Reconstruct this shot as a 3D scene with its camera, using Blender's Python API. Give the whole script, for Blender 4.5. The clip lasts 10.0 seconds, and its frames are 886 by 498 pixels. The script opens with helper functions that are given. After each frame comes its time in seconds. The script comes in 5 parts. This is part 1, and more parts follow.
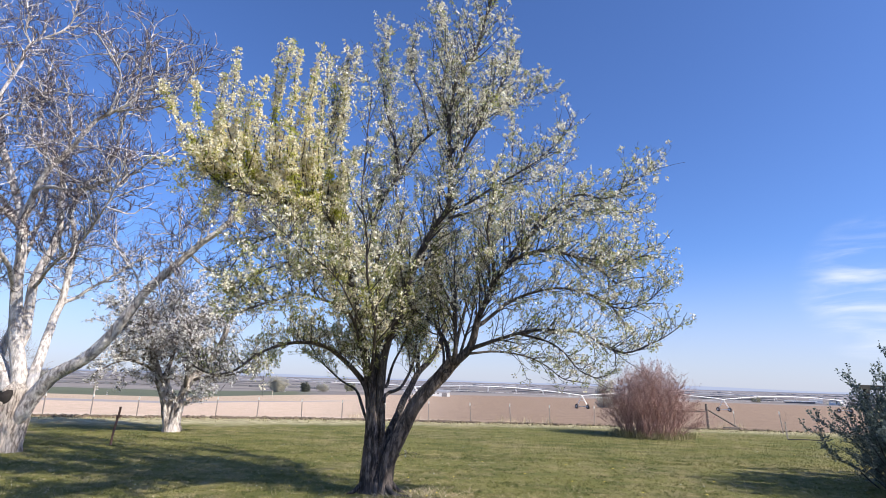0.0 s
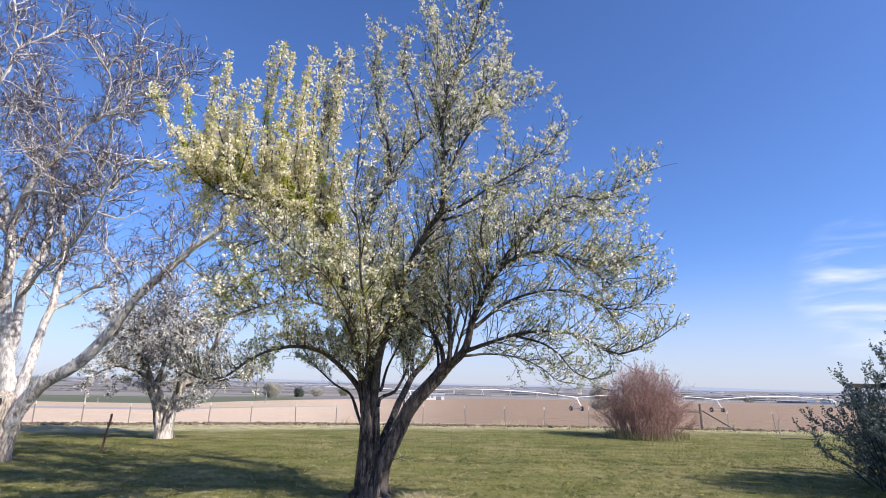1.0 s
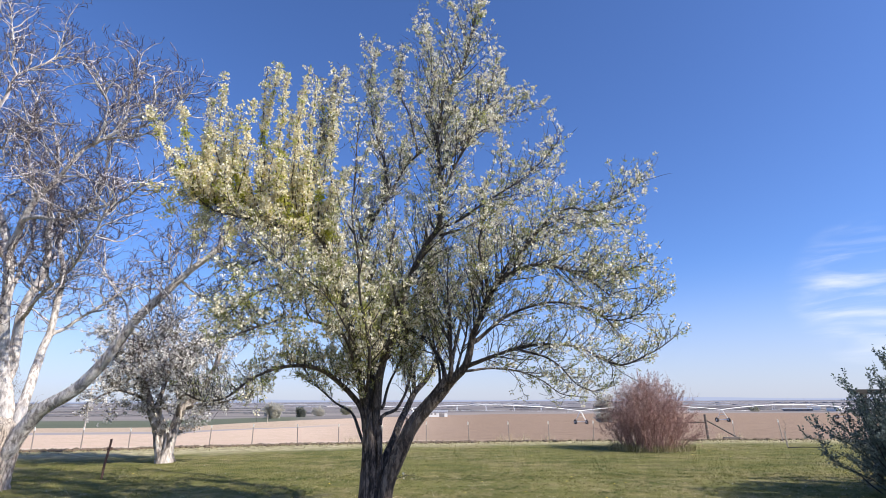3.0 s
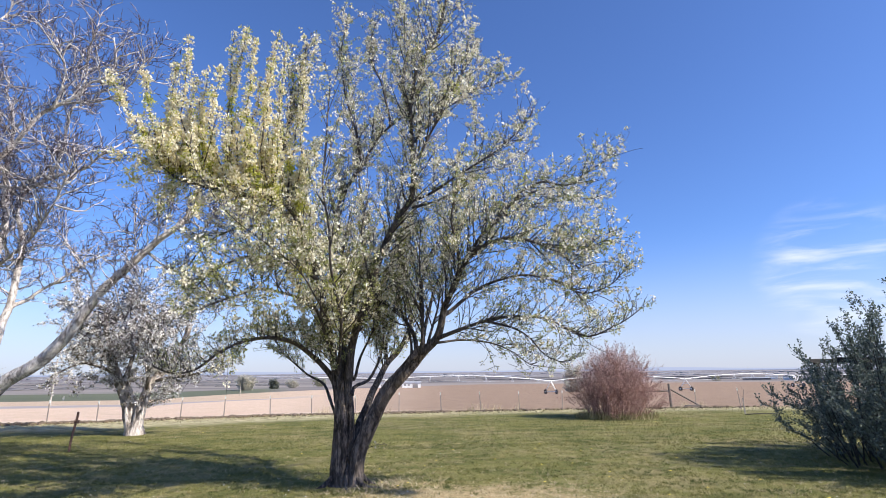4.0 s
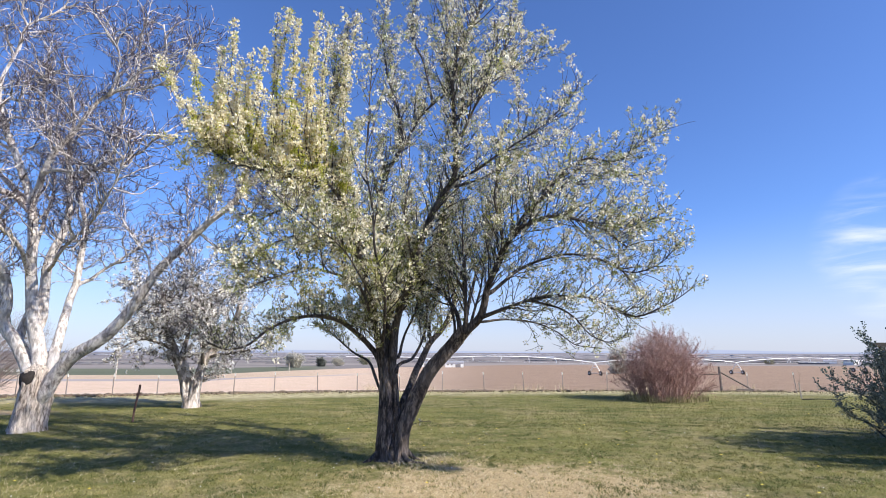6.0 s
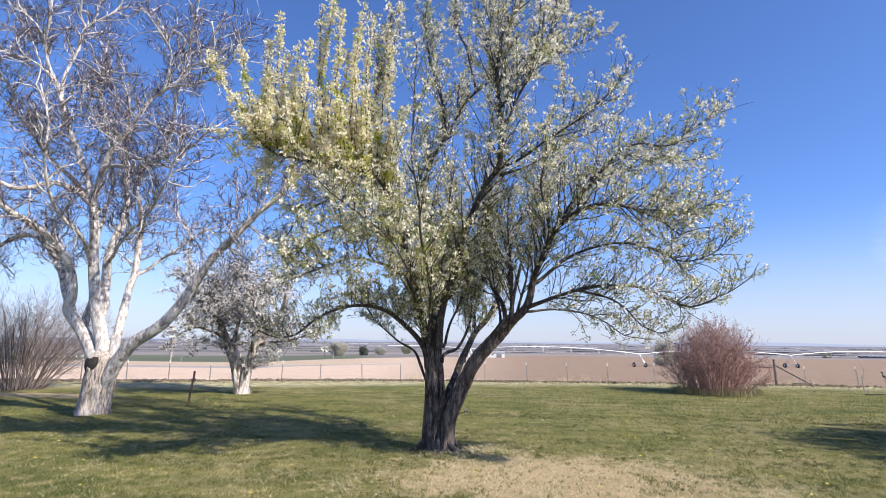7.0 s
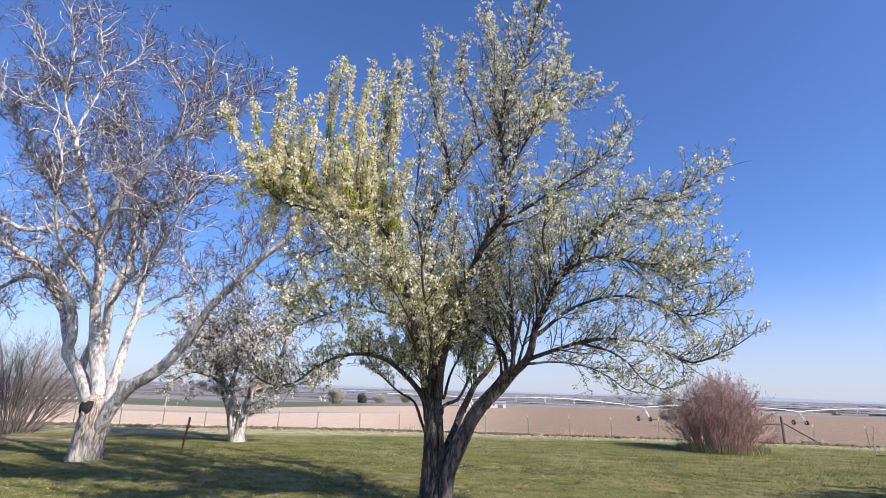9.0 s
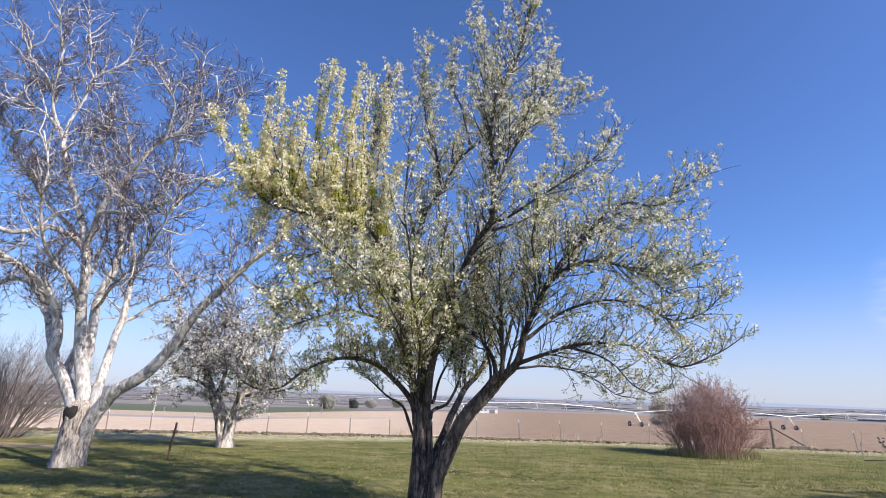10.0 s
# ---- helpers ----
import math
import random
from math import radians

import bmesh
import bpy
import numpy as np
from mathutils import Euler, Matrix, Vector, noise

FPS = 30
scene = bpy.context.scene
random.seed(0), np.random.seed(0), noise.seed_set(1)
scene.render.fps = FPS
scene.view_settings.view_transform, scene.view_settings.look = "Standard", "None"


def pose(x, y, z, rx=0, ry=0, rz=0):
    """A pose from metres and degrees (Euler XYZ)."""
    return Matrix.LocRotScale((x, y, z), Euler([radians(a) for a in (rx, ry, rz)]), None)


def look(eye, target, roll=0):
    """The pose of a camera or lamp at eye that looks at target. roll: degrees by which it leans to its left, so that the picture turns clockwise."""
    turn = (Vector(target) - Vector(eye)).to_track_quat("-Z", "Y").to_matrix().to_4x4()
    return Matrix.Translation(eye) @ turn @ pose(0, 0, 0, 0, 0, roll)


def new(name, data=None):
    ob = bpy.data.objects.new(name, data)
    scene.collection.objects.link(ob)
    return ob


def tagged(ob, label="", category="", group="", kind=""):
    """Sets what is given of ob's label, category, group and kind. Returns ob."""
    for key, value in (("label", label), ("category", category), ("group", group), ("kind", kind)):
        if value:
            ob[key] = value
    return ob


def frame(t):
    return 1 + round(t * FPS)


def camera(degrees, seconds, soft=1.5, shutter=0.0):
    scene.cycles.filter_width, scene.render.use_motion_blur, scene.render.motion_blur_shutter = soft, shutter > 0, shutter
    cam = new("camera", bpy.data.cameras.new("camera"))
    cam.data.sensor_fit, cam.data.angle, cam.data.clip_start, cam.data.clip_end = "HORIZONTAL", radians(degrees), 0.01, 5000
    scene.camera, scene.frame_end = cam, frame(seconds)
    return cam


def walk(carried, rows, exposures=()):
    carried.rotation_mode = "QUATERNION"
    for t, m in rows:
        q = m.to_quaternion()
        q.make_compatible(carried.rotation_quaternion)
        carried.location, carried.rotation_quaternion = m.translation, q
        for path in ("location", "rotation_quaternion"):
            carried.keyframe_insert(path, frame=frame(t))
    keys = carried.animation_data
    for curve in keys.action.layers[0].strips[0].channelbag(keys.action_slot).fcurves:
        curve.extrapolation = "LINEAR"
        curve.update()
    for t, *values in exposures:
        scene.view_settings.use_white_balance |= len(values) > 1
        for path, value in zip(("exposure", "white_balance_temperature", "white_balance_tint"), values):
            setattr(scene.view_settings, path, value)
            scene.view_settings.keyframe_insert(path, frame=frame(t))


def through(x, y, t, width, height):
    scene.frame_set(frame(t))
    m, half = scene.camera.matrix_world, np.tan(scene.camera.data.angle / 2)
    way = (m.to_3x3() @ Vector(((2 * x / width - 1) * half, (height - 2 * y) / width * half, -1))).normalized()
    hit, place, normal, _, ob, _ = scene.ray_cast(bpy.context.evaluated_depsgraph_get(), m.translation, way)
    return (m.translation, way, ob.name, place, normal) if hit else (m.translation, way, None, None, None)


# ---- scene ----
cam = camera(79.0, 10.0, soft=0.5)
walk(cam, [
    (0.0, pose(0.008, -0.042, 1.715, 103.85, -1.73, 0.00)),
    (0.5, pose(0.005, -0.023, 1.718, 103.51, -1.47, -0.55)),
    (1.0, pose(0.002, -0.021, 1.707, 104.21, -1.13, -0.59)),
    (1.5, pose(0.002, -0.042, 1.706, 105.75, -0.74, -0.21)),
    (2.0, pose(0.006, -0.043, 1.705, 107.07, -0.25, 0.19)),
    (2.2, pose(0.008, -0.038, 1.704, 107.29, -0.12, 0.27)),
    (3.3, pose(0.015, -0.008, 1.701, 104.89, 0.43, -0.91)),
    (3.5, pose(0.017, -0.003, 1.701, 104.24, 0.50, -1.52)),
    (4.0, pose(0.045, -0.018, 1.697, 102.95, 0.56, -3.05)),
    (4.5, pose(0.082, -0.025, 1.701, 102.30, 0.46, -3.92)),
    (5.0, pose(0.090, -0.018, 1.697, 101.98, 0.34, -3.38)),
    (5.5, pose(0.078, 0.003, 1.682, 101.57, 0.08, -1.36)),
    (5.7, pose(0.061, 0.013, 1.681, 101.35, 0.01, -0.28)),
    (6.8, pose(-0.028, 0.066, 1.678, 99.91, -0.54, 5.12)),
    (7.0, pose(-0.044, 0.076, 1.677, 99.86, -0.59, 5.67)),
    (7.5, pose(-0.063, 0.069, 1.683, 100.34, -0.87, 6.49)),
    (8.0, pose(-0.048, 0.059, 1.692, 101.69, -1.15, 6.63)),
    (8.5, pose(-0.035, 0.036, 1.689, 103.48, -1.46, 6.27)),
    (9.0, pose(-0.035, 0.010, 1.713, 104.81, -1.69, 5.69)),
    (9.5, pose(-0.018, 0.024, 1.712, 105.41, -1.78, 5.16)),
    (10.0, pose(0.008, 0.054, 1.705, 105.35, -1.69, 4.86)),
], exposures=((0.0, 0.5), (1.0, 0.52), (2.0, 0.47), (2.6, 0.47), (3.5, 0.51), (4.2, 0.56), (5.0, 0.58), (7.5, 0.57), (8.5, 0.52), (9.2, 0.47), (10.0, 0.47)))

# ---- light ----
SUN_ELEV = radians(37)
SUN_DIR = Vector((0.905, -0.425, 0)).normalized() * math.cos(SUN_ELEV) + Vector((0, 0, math.sin(SUN_ELEV)))
lamp = bpy.data.lights.new("sun", "SUN")
lamp.energy, lamp.angle, lamp.color = 5.0, radians(0.6), (1.0, 0.94, 0.85)
sun = new("sun", lamp)
sun.matrix_world = look(SUN_DIR * 50, (0, 0, 0))

world = bpy.data.worlds.new("sky")
scene.world = world
world.use_nodes = True
wn, wl = world.node_tree.nodes, world.node_tree.links
wn.clear()
w_out = wn.new("ShaderNodeOutputWorld")
w_bg = wn.new("ShaderNodeBackground")
w_bg.inputs["Strength"].default_value = 0.112
w_sky = wn.new("ShaderNodeTexSky")
w_sky.sky_type, w_sky.sun_disc = "NISHITA", False
w_sky.sun_elevation, w_sky.sun_rotation = SUN_ELEV, math.atan2(SUN_DIR.x, SUN_DIR.y)
w_sky.altitude, w_sky.air_density, w_sky.dust_density, w_sky.ozone_density = 900, 1.0, 1.1, 6.0
# thin streaks of cirrus, low in the sky
w_co = wn.new("ShaderNodeTexCoord")
w_sep = wn.new("ShaderNodeSeparateXYZ")
wl.new(w_co.outputs["Generated"], w_sep.inputs[0])
w_map = wn.new("ShaderNodeMapping")
w_map.inputs["Scale"].default_value = (3.4, 3.4, 17.0)
w_map.inputs["Rotation"].default_value = (0, radians(5), 0)
wl.new(w_co.outputs["Generated"], w_map.inputs[0])
w_noise = wn.new("ShaderNodeTexNoise")
w_noise.inputs["Scale"].default_value, w_noise.inputs["Detail"].default_value = 2.2, 7
w_noise.inputs["Distortion"].default_value = 0.6
wl.new(w_map.outputs[0], w_noise.inputs["Vector"])
w_ramp = wn.new("ShaderNodeMapRange")
w_ramp.interpolation_type = "SMOOTHSTEP"
w_ramp.inputs["From Min"].default_value, w_ramp.inputs["From Max"].default_value = 0.36, 0.82
wl.new(w_noise.outputs["Fac"], w_ramp.inputs["Value"])
# the cloud bank stands around one direction
w_dot = wn.new("ShaderNodeVectorMath")
w_dot.operation = "DOT_PRODUCT"
CLOUD = Vector((math.sin(radians(39.8)) * math.cos(radians(8.4)), math.cos(radians(39.8)) * math.cos(radians(8.4)), math.sin(radians(8.4))))
w_dot.inputs[1].default_value = CLOUD
wl.new(w_co.outputs["Generated"], w_dot.inputs[0])
w_near = wn.new("ShaderNodeMapRange")
w_near.interpolation_type = "SMOOTHSTEP"
w_near.inputs["From Min"].default_value, w_near.inputs["From Max"].default_value = math.cos(radians(7.0)), math.cos(radians(0.8))
wl.new(w_dot.outputs["Value"], w_near.inputs["Value"])
w_mul = wn.new("ShaderNodeMath")
w_mul.operation = "MULTIPLY"
wl.new(w_ramp.outputs[0], w_mul.inputs[0])
wl.new(w_near.outputs[0], w_mul.inputs[1])
w_mix = wn.new("ShaderNodeMix")
w_mix.data_type = "RGBA"
w_mix.inputs[7].default_value = (6.2, 6.5, 7.2, 1)
wl.new(w_mul.outputs[0], w_mix.inputs[0])
w_tint = wn.new("ShaderNodeMix")
w_tint.data_type, w_tint.blend_type = "RGBA", "MULTIPLY"
w_tint.inputs[0].default_value = 1.0
w_tint.inputs[7].default_value = (0.87, 0.98, 1.27, 1)
wl.new(w_sky.outputs[0], w_tint.inputs[6])
# pale haze that thickens towards the horizon
w_haze = wn.new("ShaderNodeMapRange")
w_haze.interpolation_type = "SMOOTHERSTEP"
w_haze.inputs["From Min"].default_value, w_haze.inputs["From Max"].default_value = 0.26, -0.06
w_haze.inputs["To Max"].default_value = 0.75
wl.new(w_sep.outputs[2], w_haze.inputs["Value"])
w_pale = wn.new("ShaderNodeMix")
w_pale.data_type = "RGBA"
w_pale.inputs[7].default_value = (4.5, 4.6, 5.4, 1)
wl.new(w_haze.outputs[0], w_pale.inputs[0])
wl.new(w_tint.outputs[2], w_pale.inputs[6])
wl.new(w_pale.outputs[2], w_mix.inputs[6])
wl.new(w_mix.outputs[2], w_bg.inputs["Color"])
wl.new(w_bg.outputs[0], w_out.inputs["Surface"])


# ---- materials ----
def tree_nodes(name):
    m = bpy.data.materials.new(name)
    m.use_nodes = True
    n, l = m.node_tree.nodes, m.node_tree.links
    return m, n, l, n["Principled BSDF"]


def ramp(n, l, source, stops):
    r = n.new("ShaderNodeValToRGB")
    e = r.color_ramp.elements
    while len(e) < len(stops):
        e.new(0.5)
    for k, (at, c) in zip(e, stops):
        k.position, k.color = at, (*c, 1)
    l.new(source, r.inputs[0])
    return r.outputs[0]


def noise_of(n, l, scale, detail=4, vector=None, stretch=None, rough=0.6):
    t = n.new("ShaderNodeTexNoise")
    t.inputs["Scale"].default_value, t.inputs["Detail"].default_value, t.inputs["Roughness"].default_value = scale, detail, rough
    if vector is None:
        vector = n.new("ShaderNodeTexCoord").outputs["Object"]
    if stretch:
        mp = n.new("ShaderNodeMapping")
        mp.inputs["Scale"].default_value = stretch
        l.new(vector, mp.inputs[0])
        vector = mp.outputs[0]
    l.new(vector, t.inputs["Vector"])
    return t.outputs["Fac"]


def mixed(n, l, fac, a, b, kind="MIX"):
    x = n.new("ShaderNodeMix")
    x.data_type, x.blend_type = "RGBA", kind
    for socket, value in ((x.inputs[0], fac), (x.inputs[6], a), (x.inputs[7], b)):
        if isinstance(value, (int, float)):
            socket.default_value = value
        elif isinstance(value, tuple):
            socket.default_value = (*value, 1)
        else:
            l.new(value, socket)
    return x.outputs[2]


def math_of(n, l, op, a, b=0.0, c=0.0):
    x = n.new("ShaderNodeMath")
    x.operation = op
    for socket, value in zip(x.inputs, (a, b, c)):
        if isinstance(value, (int, float)):
            socket.default_value = value
        else:
            l.new(value, socket)
    return x.outputs[0]


def step_of(n, l, value, low, high):
    x = n.new("ShaderNodeMapRange")
    x.interpolation_type = "SMOOTHSTEP"
    x.inputs["From Min"].default_value, x.inputs["From Max"].default_value = low, high
    l.new(value, x.inputs["Value"])
    return x.outputs[0]


def bump_of(n, l, b, height, strength, distance):
    x = n.new("ShaderNodeBump")
    x.inputs["Strength"].default_value, x.inputs["Distance"].default_value = strength, distance
    l.new(height, x.inputs["Height"])
    l.new(x.outputs[0], b.inputs["Normal"])


def bark(name, dark, mid, light, scale=9.0, squash=0.16, bumped=0.9, depth=0.03):
    """Furrowed bark: ridges drawn out along the stem, mottled at a larger scale."""
    m, n, l, b = tree_nodes(name)
    fine = noise_of(n, l, scale, 8, stretch=(1, 1, squash), rough=0.7)
    wide = noise_of(n, l, 1.7, 3)
    col = ramp(n, l, fine, [(0.41, dark), (0.5, mid), (0.6, light)])
    col = mixed(n, l, step_of(n, l, wide, 0.4, 0.7), col, mixed(n, l, 0.5, col, light))
    l.new(col, b.inputs["Base Color"])
    b.inputs["Roughness"].default_value = 0.85
    bump_of(n, l, b, fine, bumped, depth)
    return m


def leafy(name, tones, through=0.35, rough=0.5, patches=0.0):
    """Thin leaves or petals: a tone for each, and light that comes through."""
    m, n, l, b = tree_nodes(name)
    geo = n.new("ShaderNodeNewGeometry")
    col = ramp(n, l, geo.outputs["Random Per Island"], tones)
    if patches:
        f = noise_of(n, l, 0.9, 5, stretch=(0.6, 1.3, 1))
        col = mixed(n, l, math_of(n, l, "MULTIPLY", step_of(n, l, f, 0.42, 0.6), patches), col, (0.075, 0.1, 0.022))
        f = noise_of(n, l, 2.3, 4)
        col = mixed(n, l, math_of(n, l, "MULTIPLY", step_of(n, l, f, 0.5, 0.68), patches * 1.1), col, (0.52, 0.43, 0.21))
    l.new(col, b.inputs["Base Color"])
    b.inputs["Roughness"].default_value = rough
    tr = n.new("ShaderNodeBsdfTranslucent")
    l.new(col, tr.inputs["Color"])
    mx = n.new("ShaderNodeMixShader")
    mx.inputs[0].default_value = through
    l.new(b.outputs[0], mx.inputs[1])
    l.new(tr.outputs[0], mx.inputs[2])
    l.new(mx.outputs[0], n["Material Output"].inputs["Surface"])
    return m


def plain(name, colour, rough=0.6, metal=0.0, vary=0.25, scale=6.0, bumped=0.2):
    m, n, l, b = tree_nodes(name)
    f = noise_of(n, l, scale, 6)
    dark = tuple(c * (1 - vary) for c in colour)
    light = tuple(min(1, c * (1 + vary)) for c in colour)
    l.new(ramp(n, l, f, [(0.3, dark), (0.7, light)]), b.inputs["Base Color"])
    b.inputs["Roughness"].default_value, b.inputs["Metallic"].default_value = rough, metal
    if bumped:
        bump_of(n, l, b, f, bumped, 0.01)
    return m


# the palest tones imitate sunlit twigs among the purple-brown ones
WALNUT_TWIG = leafy("walnut_twig", [(0.0, (0.04, 0.026, 0.03)), (0.7, (0.085, 0.058, 0.063)), (0.88, (0.26, 0.21, 0.21)), (1.0, (0.72, 0.67, 0.64))], 0.0, 0.7)
PLUM_BARK = bark("plum_bark", (0.02, 0.015, 0.013), (0.085, 0.064, 0.053), (0.3, 0.24, 0.2), 17.0, 0.3, 1.0, 0.06)
PLUM_TWIG = plain("plum_twig", (0.05, 0.04, 0.037), 0.7, vary=0.5, scale=3.0)
PLUM_LIMB = bark("plum_limb_bark", (0.014, 0.011, 0.011), (0.048, 0.038, 0.035), (0.15, 0.125, 0.112), 34.0, 0.2, 1.0, 0.03)
WALNUT_BARK = bark("walnut_bark", (0.13, 0.095, 0.075), (0.54, 0.44, 0.375), (0.84, 0.745, 0.66), 19.0, 0.24, 1.0, 0.12)
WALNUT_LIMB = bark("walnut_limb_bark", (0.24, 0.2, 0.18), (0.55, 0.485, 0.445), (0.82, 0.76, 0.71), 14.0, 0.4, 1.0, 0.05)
CHERRY_BARK = bark("cherry_bark", (0.05, 0.04, 0.035), (0.3, 0.245, 0.21), (0.74, 0.66, 0.59), 8.0, 0.35, 1.0, 0.06)
CHERRY_LIMB = bark("cherry_limb_bark", (0.03, 0.024, 0.022), (0.1, 0.08, 0.07), (0.3, 0.25, 0.22), 9.0, 0.4, 1.0, 0.04)
CHERRY_TWIG = plain("cherry_twig", (0.07, 0.055, 0.048), 0.8)
BLOSSOM = leafy("blossom_petals", [(0.0, (0.6, 0.52, 0.36)), (0.4, (0.86, 0.79, 0.6)), (1.0, (0.95, 0.93, 0.84))], 0.4, 0.6)
CREAM_BLOSSOM = leafy("cream_petals", [(0.0, (0.6, 0.5, 0.27)), (0.4, (0.88, 0.79, 0.54)), (1.0, (0.95, 0.92, 0.79))], 0.4, 0.6)
YOUNG_LEAF = leafy("young_leaves", [(0.0, (0.18, 0.2, 0.06)), (0.5, (0.38, 0.4, 0.135)), (1.0, (0.62, 0.6, 0.29))], 0.5)
CHERRY_BLOSSOM = leafy("white_petals", [(0.0, (0.5, 0.45, 0.41)), (0.4, (0.8, 0.76, 0.72)), (1.0, (0.92, 0.9, 0.87))], 0.3, 0.6)
BRONZE_LEAF = leafy("bronze_leaves", [(0.0, (0.05, 0.04, 0.03)), (0.6, (0.12, 0.1, 0.06)), (1.0, (0.24, 0.22, 0.13))], 0.3)
GOLDEN_LEAF = leafy("golden_leaves", [(0.0, (0.3, 0.36, 0.04)), (0.5, (0.55, 0.56, 0.09)), (1.0, (0.82, 0.77, 0.29))], 0.6)
DARK_LEAF = leafy("shrub_leaves", [(0.0, (0.1, 0.13, 0.11)), (0.6, (0.16, 0.2, 0.165)), (1.0, (0.24, 0.28, 0.23))], 0.4)
RED_STEM = plain("red_stem", (0.35, 0.208, 0.177), 0.7, vary=0.35, scale=3.0)
BUD = leafy("red_buds", [(0.0, (0.22, 0.095, 0.08)), (0.7, (0.4, 0.22, 0.175)), (1.0, (0.7, 0.55, 0.45))], 0.2)
GREY_STEM = plain("grey_stem", (0.215, 0.17, 0.157), 0.85, vary=0.4, scale=3.0)
RUST = plain("rusted_steel", (0.19, 0.105, 0.075), 0.85, 0.2, 0.45, 30.0)
POST_STEEL = plain("post_steel", (0.36, 0.3, 0.26), 0.8, 0.2, 0.4, 25.0)
POST_WHITE = plain("post_white_tip", (0.7, 0.68, 0.62), 0.6)
WOOD = plain("weathered_wood", (0.17, 0.14, 0.12), 0.9, 0, 0.4, 14.0)
PALE_WOOD = plain("pale_wood", (0.42, 0.37, 0.31), 0.9, 0, 0.3, 14.0)
ZINC = plain("galvanised_steel", (0.72, 0.73, 0.74), 0.42, 0.35, 0.08, 2.0, 0)
TYRE = plain("tyre_rubber", (0.085, 0.072, 0.064), 0.9, 0, 0.4, 5.0)
WHITE_WALL = plain("white_siding", (0.75, 0.74, 0.71), 0.7, 0, 0.06, 0.5, 0)
GREY_ROOF = plain("grey_roof", (0.3, 0.3, 0.31), 0.6, 0, 0.2, 0.5, 0)
# dark siding lifted towards grey, with the distance haze in its colour
DARK_WALL = plain("dark_siding", (0.2, 0.185, 0.18), 0.8, 0, 0.3, 0.3, 0)
# near-black that stands for shade between the walnut's limbs
CROTCH_SHADE = plain("crotch_shade", (0.028, 0.022, 0.02), 0.95, 0, 0.5, 14.0, 0.8)
DARK_TIMBER = plain("dark_timber", (0.035, 0.032, 0.03), 0.8, 0, 0.3, 9.0)
CLOD = plain("clods", (0.16, 0.115, 0.08), 0.95, 0, 0.4, 9.0)


# ---- mesh tools ----
def mesh_of(name, verts, faces, material, smooth=False):
    """A mesh from arrays; every face has the same number of corners."""
    verts, faces = np.asarray(verts, "f4"), np.asarray(faces, "i4")
    me = bpy.data.meshes.new(name)
    k = faces.shape[1]
    me.vertices.add(len(verts))
    me.vertices.foreach_set("co", verts.ravel())
    me.loops.add(faces.size)
    me.loops.foreach_set("vertex_index", faces.ravel())
    me.polygons.add(len(faces))
    me.polygons.foreach_set("loop_start", np.arange(0, faces.size, k, dtype="i4"))
    me.polygons.foreach_set("loop_total", np.full(len(faces), k, "i4"))
    if smooth:
        me.polygons.foreach_set("use_smooth", np.ones(len(faces), bool))
    me.materials.append(material)
    me.update(calc_edges=True)
    return me


def part(name, bm, material, parent, label="", kind=""):
    """Links a bmesh or a mesh as one object under a thing."""
    if isinstance(bm, bmesh.types.BMesh):
        me = bpy.data.meshes.new(name)
        bm.to_mesh(me)
        bm.free()
        me.materials.append(material)
    else:
        me = bm
    ob = new(name, me)
    ob.parent = parent
    return tagged(ob, label=label, kind=kind)


def thing(name, x, y, z, label, category, group="", kind="", turn=0.0):
    e = new(name)
    e.empty_display_size = 0.2
    e.matrix_world = pose(x, y, z, 0, 0, turn)
    return tagged(e, label, category, group, kind)


def box(bm, size, at, bevel=0.0, turn=None):
    made = bmesh.ops.create_cube(bm, size=1.0, matrix=Matrix.Translation(at) @ (turn or Matrix()) @ Matrix.Diagonal((*size, 1)))
    if bevel:
        edges = list({e for v in made["verts"] for e in v.link_edges})
        bmesh.ops.bevel(bm, geom=edges, offset=bevel, segments=2, affect="EDGES", profile=0.6)
    return bm


def rod(bm, a, b, r, sides=8, r2=None):
    a, b = Vector(a), Vector(b)
    d = b - a
    m = Matrix.Translation((a + b) / 2) @ d.to_track_quat("Z", "Y").to_matrix().to_4x4()
    bmesh.ops.create_cone(bm, cap_ends=True, segments=sides, radius1=r, radius2=r if r2 is None else r2, depth=d.length, matrix=m)
    return bm


def spline(points, step):
    """A smooth line through the points, with a place about every step metres."""
    p = np.array(points, float)
    ext = np.vstack([2 * p[0] - p[1], p, 2 * p[-1] - p[-2]])
    out = []
    for i in range(1, len(ext) - 2):
        a, b, c, d = ext[i - 1:i + 3]
        k = max(2, int(np.linalg.norm(c - b) / step))
        t = np.linspace(0, 1, k, endpoint=False)[:, None]
        out.append(0.5 * (2 * b + (c - a) * t + (2 * a - 5 * b + 4 * c - d) * t ** 2 + (3 * b - a - 3 * c + d) * t ** 3))
    return np.vstack([*out, p[-1:]])


